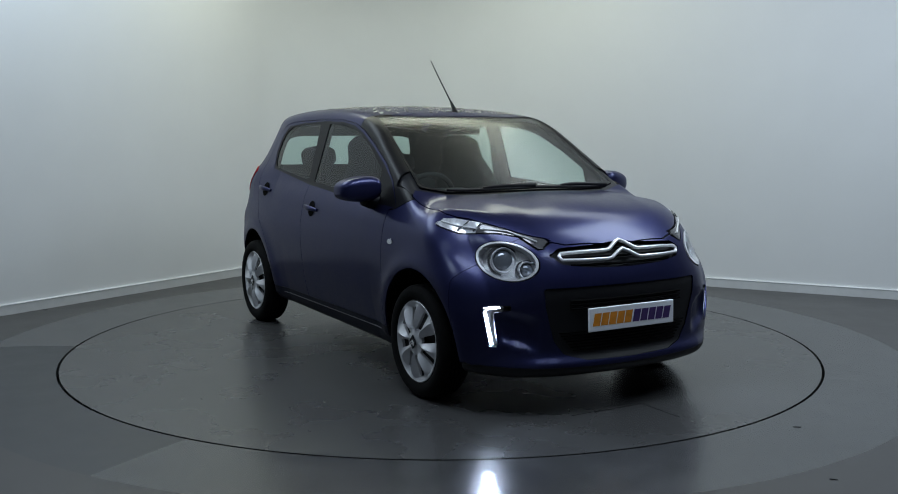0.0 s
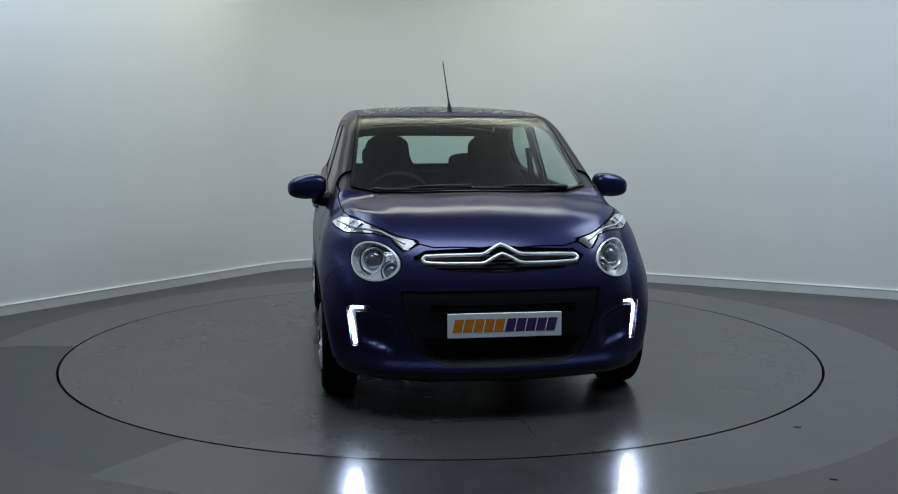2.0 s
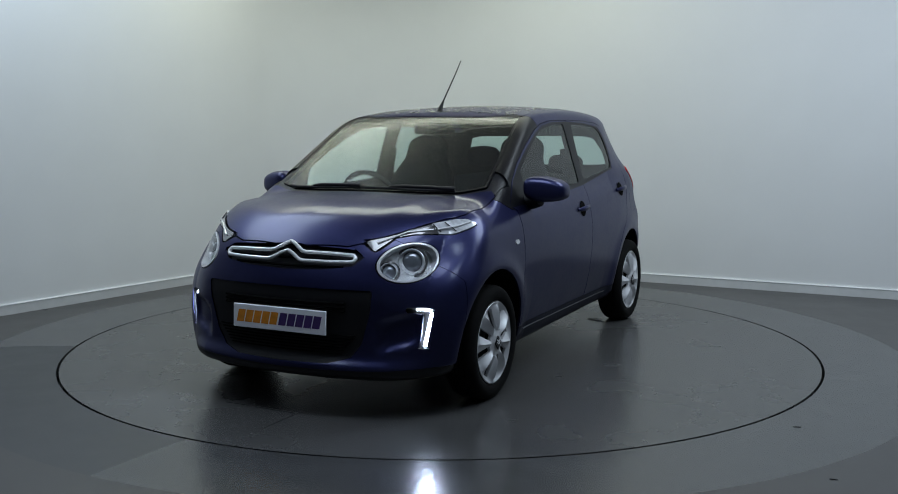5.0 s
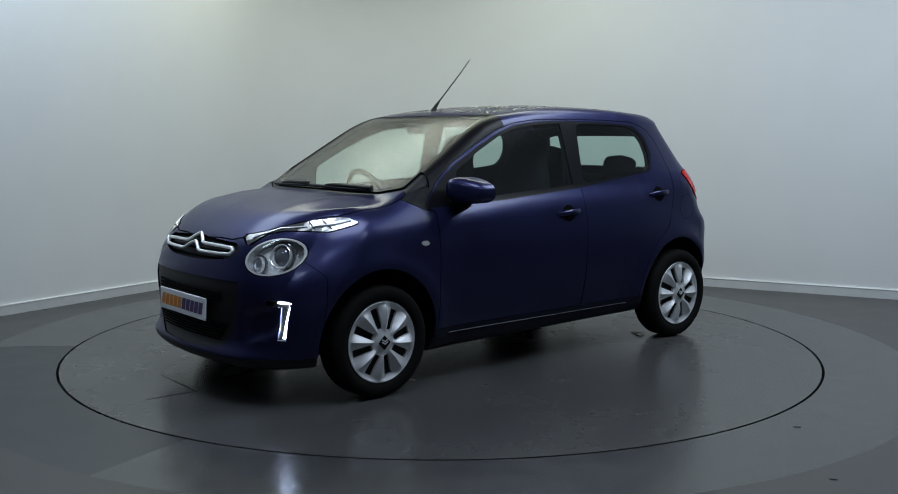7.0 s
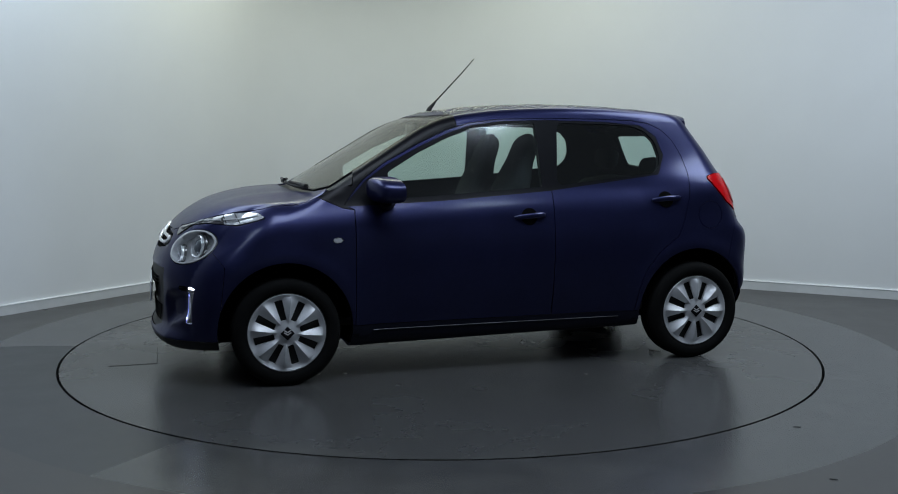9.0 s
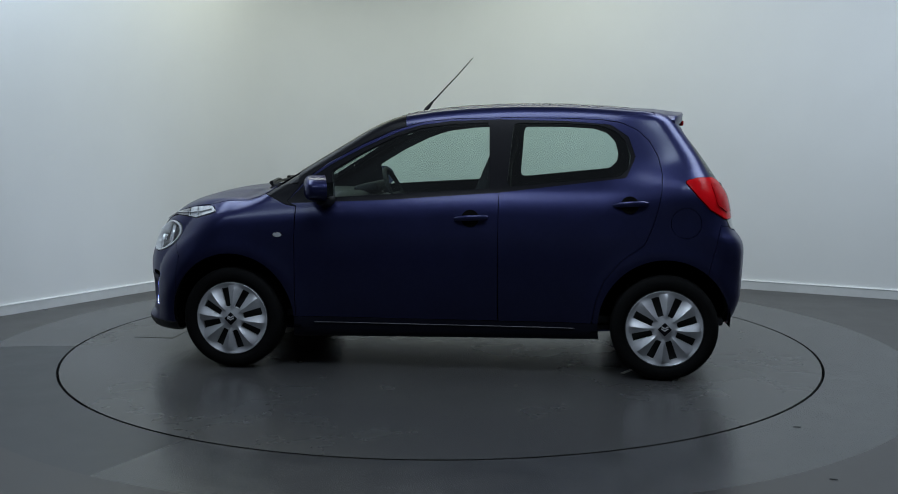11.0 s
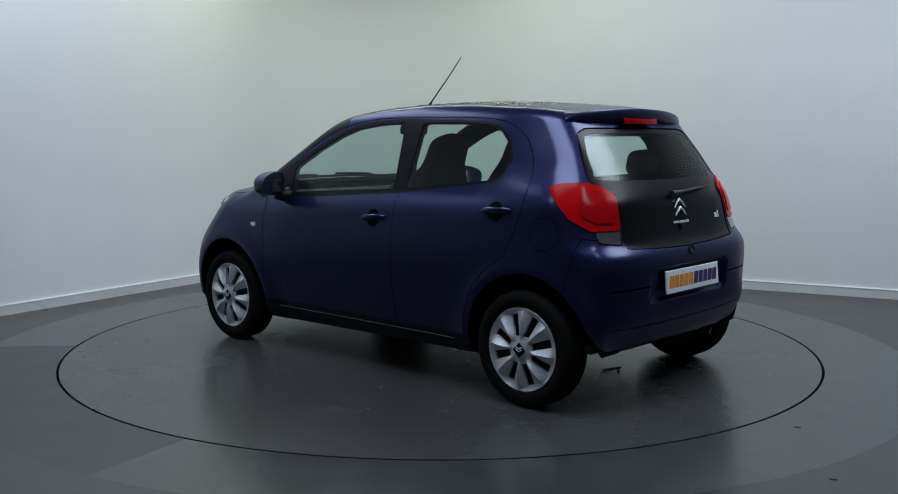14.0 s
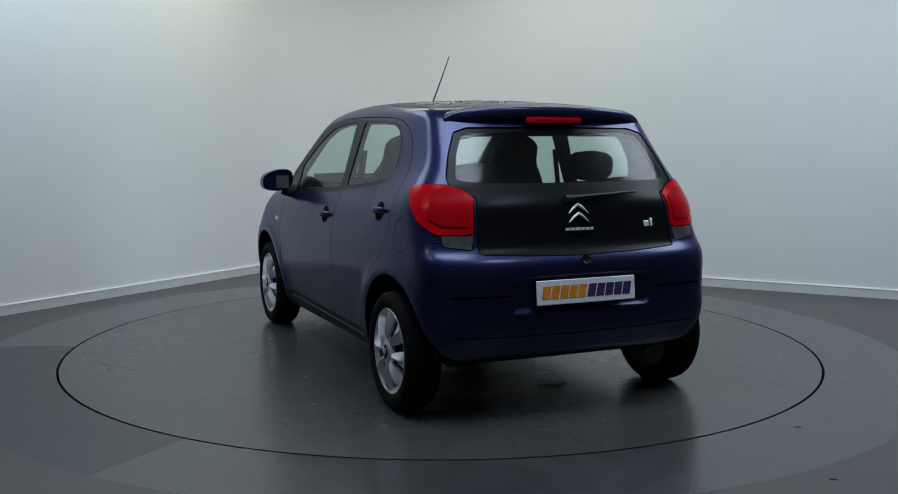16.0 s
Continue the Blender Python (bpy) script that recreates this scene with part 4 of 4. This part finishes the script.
def hubcap_mesh():
    """A domed disc with eight slots between wide blades."""
    rings, steps = 16, 128
    verts, tris = [(0.0, 0.0, 0.0)], []
    for i in range(1, rings + 1):
        for k in range(steps):
            a = 2 * math.pi * k / steps
            verts.append((0.211 * i / rings * math.cos(a), 0.211 * i / rings * math.sin(a), 0.0))
    for k in range(steps):
        tris.append((0, 1 + k, 1 + (k + 1) % steps))
    for i in range(rings - 1):
        for k in range(steps):
            a, b = 1 + i * steps + k, 1 + i * steps + (k + 1) % steps
            c, d = a + steps, b + steps
            tris += [(a, c, d), (a, d, b)]
    v, t = np.array(verts), np.array(tris)

    def slots(p):
        d = np.full(len(p), 9.0)
        for k in range(8):
            a = radians(45 * k + 22.5 + (1.5 if k % 2 else -1.5))
            c, s = math.cos(a), math.sin(a)
            u, w = c * p[:, 0] + s * p[:, 1], -s * p[:, 0] + c * p[:, 1]
            d = np.minimum(d, outline(u, w, [(0.072, -0.0105), (0.166, -0.0155), (0.166, 0.0155), (0.072, 0.0105)], 0.005))
        return d
    v, t = cut_by(v, t, slots)
    g = slots(v[t].mean(axis=1))
    t = t[g > 0]
    r, a = np.hypot(v[:, 0], v[:, 1]), np.arctan2(v[:, 1], v[:, 0])
    blade = 1 - 2 * np.abs(np.sin(4 * a))
    v[:, 2] = 0.030 - 0.55 * r ** 2 + 0.015 * blade * np.clip((r - 0.05) / 0.05, 0, 1) * np.clip((0.195 - r) / 0.03, 0, 1) - 0.006 * np.exp(-((r - 0.055) / 0.016) ** 2)
    v[:, 2] += np.where(r > 0.186, 0.008, 0)
    v[:, 2] -= np.where(r > 0.2105, 0.012, 0)
    used, back = np.unique(t, return_inverse=True)
    t, v = back.reshape(-1, 3), v[used]
    # turned-in edges of the slots and the rim
    e = np.concatenate([t[:, [0, 1]], t[:, [1, 2]], t[:, [2, 0]]])
    _, inv, cnt = np.unique(np.sort(e, axis=1), axis=0, return_inverse=True, return_counts=True)
    rim = e[cnt[inv.reshape(-1)] == 1]
    k = len(v)
    low = v - np.array([0, 0, 0.014])
    walls = np.concatenate([np.stack([rim[:, 0], k + rim[:, 1], rim[:, 1]], 1), np.stack([rim[:, 0], k + rim[:, 0], k + rim[:, 1]], 1)])
    return np.concatenate([v, low]), np.concatenate([t, walls])


CAP_V, CAP_T = hubcap_mesh()


def wheel(x, way):
    m = pose(x, way * 0.718, HUB_Z, -90 * way, 0, 0)
    rim = lathe("wheel", [(0.06, 0.045), (0.12, 0.035), (0.175, 0.045), (0.192, 0.068), (0.203, 0.076), (0.206, 0.070), (0.196, 0.05), (0.19, -0.07), (0.205, -0.08), (0.05, -0.03), (0, -0.03)], STEEL, car, "black steel wheel", 64, m)
    profile = []
    for r, h in ((0.203, 0.070), (0.212, 0.078), (0.225, 0.0835), (0.245, 0.085), (0.262, 0.080), (0.2725, 0.070), (0.278, 0.058), (TYRE, 0.044)):
        profile.append((r, h))
    groove = []
    for g in (0.034, 0.011, -0.011, -0.034):
        groove += [(TYRE, g + 0.004), (TYRE - 0.007, g + 0.003), (TYRE - 0.007, g - 0.003), (TYRE, g - 0.004)]
    profile += groove + [(r, -h) for r, h in profile[::-1]]
    lathe("tyre", profile, RUBBER, rim, "black rubber tyre", 96, m, angle=40)
    bm = bmesh.new()
    vs = [bm.verts.new(v) for v in CAP_V]
    for f in CAP_T:
        if len(set(f)) == 3:
            bm.faces.new([vs[i] for i in f])
    bmesh.ops.delete(bm, geom=[v for v in bm.verts if not v.link_faces], context="VERTS")
    bmesh.ops.transform(bm, matrix=m @ pose(0, 0, 0.060, 0, 0, -7 if x > 0 else -3.5), verts=bm.verts[:])
    cap = part("hubcap", bm, SATIN, rim, "silver eight-blade plastic hubcap", angle=32)
    bm = bmesh.new()
    add_box(bm, (0.052, 0.052, 0.006), m @ pose(0, 0, 0.094, 0, 0, 45), 0.002, 1)
    part("hub_badge", bm, GLOSS, rim, "small dark centre badge")
    for k in (0, 1):
        bm = bmesh.new()
        for s in (1, -1):
            add_box(bm, (0.024, 0.006, 0.002), m @ pose(0, 0, 0.0978) @ pose(0.0, 0.004 - 0.012 * k, 0) @ pose(s * 0.008, -0.003, 0, 0, 0, -s * 32), 0)
        part("badge_mark", bm, CHROME, rim, "silver badge mark")


def wheel_well(x, way):
    """Black liner: an arched tunnel with an inner wall."""
    bm = bmesh.new()
    steps, low = 40, (-0.08 if x > 0 else -0.01)
    rings = [[], []]
    for k in range(steps + 1):
        a = math.pi * (low + (1 - 2 * low) * k / steps)
        px, pz = x + 0.352 * math.cos(a), 0.28 + 0.362 * math.sin(a)
        outer = float(half_width(px) - tuck(pz)) - 0.014 - 0.6 * max(0.0, 0.36 - pz) * (x < 0)
        rings[0].append(bm.verts.new((px, way * outer, pz)))
        rings[1].append(bm.verts.new((px, way * 0.50, pz)))
    for k in range(steps):
        bm.faces.new((rings[0][k], rings[0][k + 1], rings[1][k + 1], rings[1][k]))
    bm.faces.new(rings[1])
    part("wheel_well", bm, PIT, car, "black wheel arch liner")


for x in (1.056, -1.285):
    for way in (1, -1):
        wheel(x, way)
        wheel_well(x, way)
    bm = bmesh.new()
    bmesh.ops.create_cone(bm, cap_ends=True, segments=16, radius1=0.035, radius2=0.035, depth=1.3, matrix=pose(x, 0, HUB_Z, 90, 0, 0))
    part("axle", bm, STEEL, car, "dark axle")
bm = bmesh.new()
add_box(bm, (0.28, 0.5, 0.12), pose(-1.42, -0.1, 0.31), 0.05)
part("silencer", bm, STEEL, car, "dark exhaust silencer")
tube("exhaust_pipe", [(-1.42, -0.40, 0.27), (-1.55, -0.42, 0.245), (-1.62, -0.43, 0.235)], 0.02, STEEL, car, "dark exhaust pipe")

# ---- cabin ----
bm = bmesh.new()
add_box(bm, (2.5, 1.36, 0.04), pose(-0.35, 0, 0.30), 0.01)
part("cabin_floor", bm, TRIM, car, "dark cabin floor")
bm = bmesh.new()
add_box(bm, (0.42, 1.32, 0.30), pose(0.66, 0, 0.79), 0.08, 4)
add_box(bm, (0.16, 0.40, 0.07), pose(0.50, -0.34, 0.945, 0, 12, 0), 0.03, 3)
dash = part("dashboard", bm, TRIM, car, "dark dashboard")
ring = [(0.33 + 0.182 * math.sin(radians(a)) * 0.42, -0.34 + 0.182 * math.cos(radians(a)), 0.90 + 0.182 * math.sin(radians(a)) * 0.907) for a in range(0, 360, 12)]
tube("steering_wheel", ring, 0.015, TRIM, dash, "dark steering wheel", 10, closed=True)
for a in (0, 180, 270):
    tube("wheel_spoke", [(0.345, -0.34, 0.90), (0.33 + 0.17 * math.sin(radians(a)) * 0.42, -0.34 + 0.17 * math.cos(radians(a)), 0.90 + 0.17 * math.sin(radians(a)) * 0.907)], 0.018, TRIM, dash, sides=8)
bm = bmesh.new()
add_box(bm, (0.05, 0.20, 0.14), pose(0.36, 0.0, 0.86, 0, -20, 0), 0.02, 3)
part("centre_console", bm, GLOSS, dash, "gloss black console screen")
box("cabin_mirror", (0.03, 0.225, 0.062), pose(0.20, 0.0, 1.318, 0, -8, 0), GLOSS, car, "black rear-view mirror", 0.012, 3)


def shaped(name, verts_fn, steps, parent, label):
    """A padded slab: a grid of cross-sections rounded by a superellipse."""
    bm = bmesh.new()
    rings = []
    for k in range(steps + 1):
        c, w, d, axis = verts_fn(k / steps)
        ring = []
        for j in range(20):
            a = 2 * math.pi * j / 20
            u, s = math.cos(a), math.sin(a)
            u, s = math.copysign(abs(u) ** 0.6, u), math.copysign(abs(s) ** 0.6, s)
            ring.append(bm.verts.new(c + Vector((0, 1, 0)) * (w * u) + axis * (d * s)))
        rings.append(ring)
    for a, b in zip(rings, rings[1:]):
        for j in range(20):
            bm.faces.new((a[j], a[(j + 1) % 20], b[(j + 1) % 20], b[j]))
    bm.faces.new(rings[0][::-1])
    bm.faces.new(rings[-1])
    return part(name, bm, CLOTH, parent, label, angle=60)


def front_seat(y):
    lean = radians(20)
    up = Vector((-math.sin(lean), 0, math.cos(lean)))
    across = Vector((math.cos(lean), 0, math.sin(lean)))
    foot = Vector((-0.14, y, 0.50))
    table_w = curve([(-0.05, 0.18), (0.05, 0.235), (0.3, 0.25), (0.6, 0.235), (0.70, 0.20), (0.79, 0.145), (0.93, 0.140), (1.0, 0.130)], 0.03)

    def back(t):
        end = min(1.0, 6 * t + 0.3) * math.sqrt(max(0.06, 1 - (max(0.0, t - 0.90) / 0.10) ** 2))
        return foot + up * (0.84 * t), float(table_w(t)) * end, (0.075 - 0.03 * t) * end, across
    seat = shaped("front_seat", back, 34, car, "black cloth front seat with a tall one-piece back")

    def cushion(t):
        end = min(1.0, 5 * t + 0.4, 6 * (1 - t) + 0.4)
        return Vector((-0.2 + 0.55 * t, y, 0.48 + 0.05 * t)), 0.25 * end, 0.08 * end, Vector((0, 0, 1))
    shaped("cushion", cushion, 12, seat, "black cloth seat cushion")


for y in (0.335, -0.335):
    front_seat(y)


def rear_bench():
    lean = radians(22)
    up = Vector((-math.sin(lean), 0, math.cos(lean)))
    across = Vector((math.cos(lean), 0, math.sin(lean)))

    def back(t):
        end = min(1.0, 6 * t + 0.4, 6 * (1 - t) + 0.4)
        return Vector((-1.0, 0, 0.50)) + up * (0.56 * t), 0.60 * end, 0.07 * end, across
    bench = shaped("rear_bench", back, 12, car, "black cloth rear bench")

    def cushion(t):
        end = min(1.0, 5 * t + 0.4, 6 * (1 - t) + 0.4)
        return Vector((-1.05 + 0.5 * t, 0, 0.47)), 0.62 * end, 0.09 * end, Vector((0, 0, 1))
    shaped("cushion", cushion, 8, bench, "black cloth bench cushion")
    for y, foot in ((0.32, 1.0), (-0.32, 1.055)):
        def rest(t, y=y, foot=foot):
            end = max(0.15, math.sqrt(max(0.0, 1 - (2 * t - 1) ** 4)))
            return Vector((-1.225 - 0.03 * t, y, foot + 0.15 * t)), 0.125 * end, 0.045 * end, Vector((1, 0, 0.3))
        shaped("headrest", rest, 10, bench, "black cloth headrest")


rear_bench()
# seat belts hang from the door pillars
for way in (1, -1):
    tube("seat_belt", [(-0.40, way * 0.60, 1.20), (-0.39, way * 0.635, 0.95), (-0.38, way * 0.66, 0.55)], 0.022, TRIM, car, "black seat belt", 6, flat=0.2)

# rain drops left on the roof
def droplets():
    rng = np.random.default_rng(4)
    pts = [(x, y, 0.5) for x, y in zip(rng.uniform(-1.12, 0.12, 900), rng.uniform(-0.50, 0.50, 900))]
    q, n = on_skin(pts, 2, 1, 0.0)
    verts, faces = [], []
    for p, up in zip(q, n):
        m = facing(Vector(p), up)
        r = rng.uniform(0.003, 0.010)
        k = len(verts)
        sx, turn = rng.uniform(1.0, 1.9), rng.uniform(0, 6.28)
        for rad, h in ((1.0, 0.0), (0.75, 0.28), (0.35, 0.42)):
            for j in range(7):
                a = 2 * math.pi * j / 7
                u, w = rad * r * sx * math.cos(a), rad * r * math.sin(a)
                verts.append(m @ Vector((u * math.cos(turn) - w * math.sin(turn), u * math.sin(turn) + w * math.cos(turn), h * r)))
        for ring in (0, 7):
            faces += [(k + ring + j, k + ring + (j + 1) % 7, k + ring + 7 + (j + 1) % 7, k + ring + 7 + j) for j in range(7)]
        faces.append(tuple(k + 14 + j for j in range(7)))
    ob = mesh_object("roof_moisture", verts, faces, WATER, car, "scattered rain drops on the roof", smooth=True)
    tagged(ob, kind="stuff")


droplets()

# ---- marks on the turntable ----
bm = bmesh.new()
for x, y, lx, ly in ((1.835, 0.12, 0.26, 0.003), (1.705, -0.09, 0.003, 0.42)):
    add_box(bm, (lx, ly, 0.003), pose(x, y, 0.0005), 0)
part("hatch_joint", bm, SCUFF, table, "dark joint of a floor hatch")
SCRAPS = []
for x, y, turn in ((-1.115, 0.60, 65), (-1.18, -0.15, 80)):
    bm = bmesh.new()
    add_box(bm, (0.17, 0.022, 0.002), pose(0, 0, 0.003, 0, -3, 0), 0)
    add_box(bm, (0.09, 0.016, 0.002), pose(-0.02, 0.03, 0.006, 0, -6, 40), 0)
    ob = tagged(part("tape_scrap", bm, SCRAP), "torn strip of pale tape on the turntable", "tape scrap", "tape scraps")
    SCRAPS.append((ob, x, y, turn))


def motions():
    rows, spin = [], []
    for k in range(33):
        t = k * 0.5
        turn = -59.84 if k == 0 else -58.2 - 11.765 * t
        a = radians(turn)
        rows.append((t, pose(-0.036 * math.sin(a), 0.036 * math.cos(a), 0, 0, 0, turn)))
        spin.append((t, pose(0, 0, 0, 0, 0, turn)))
    walk(car, rows)
    walk(table, spin)
    for ob, x, y, at in SCRAPS:
        walk(ob, [(t, m @ pose(x, y + 0.036, 0, 0, 0, at)) for t, m in spin])


motions()
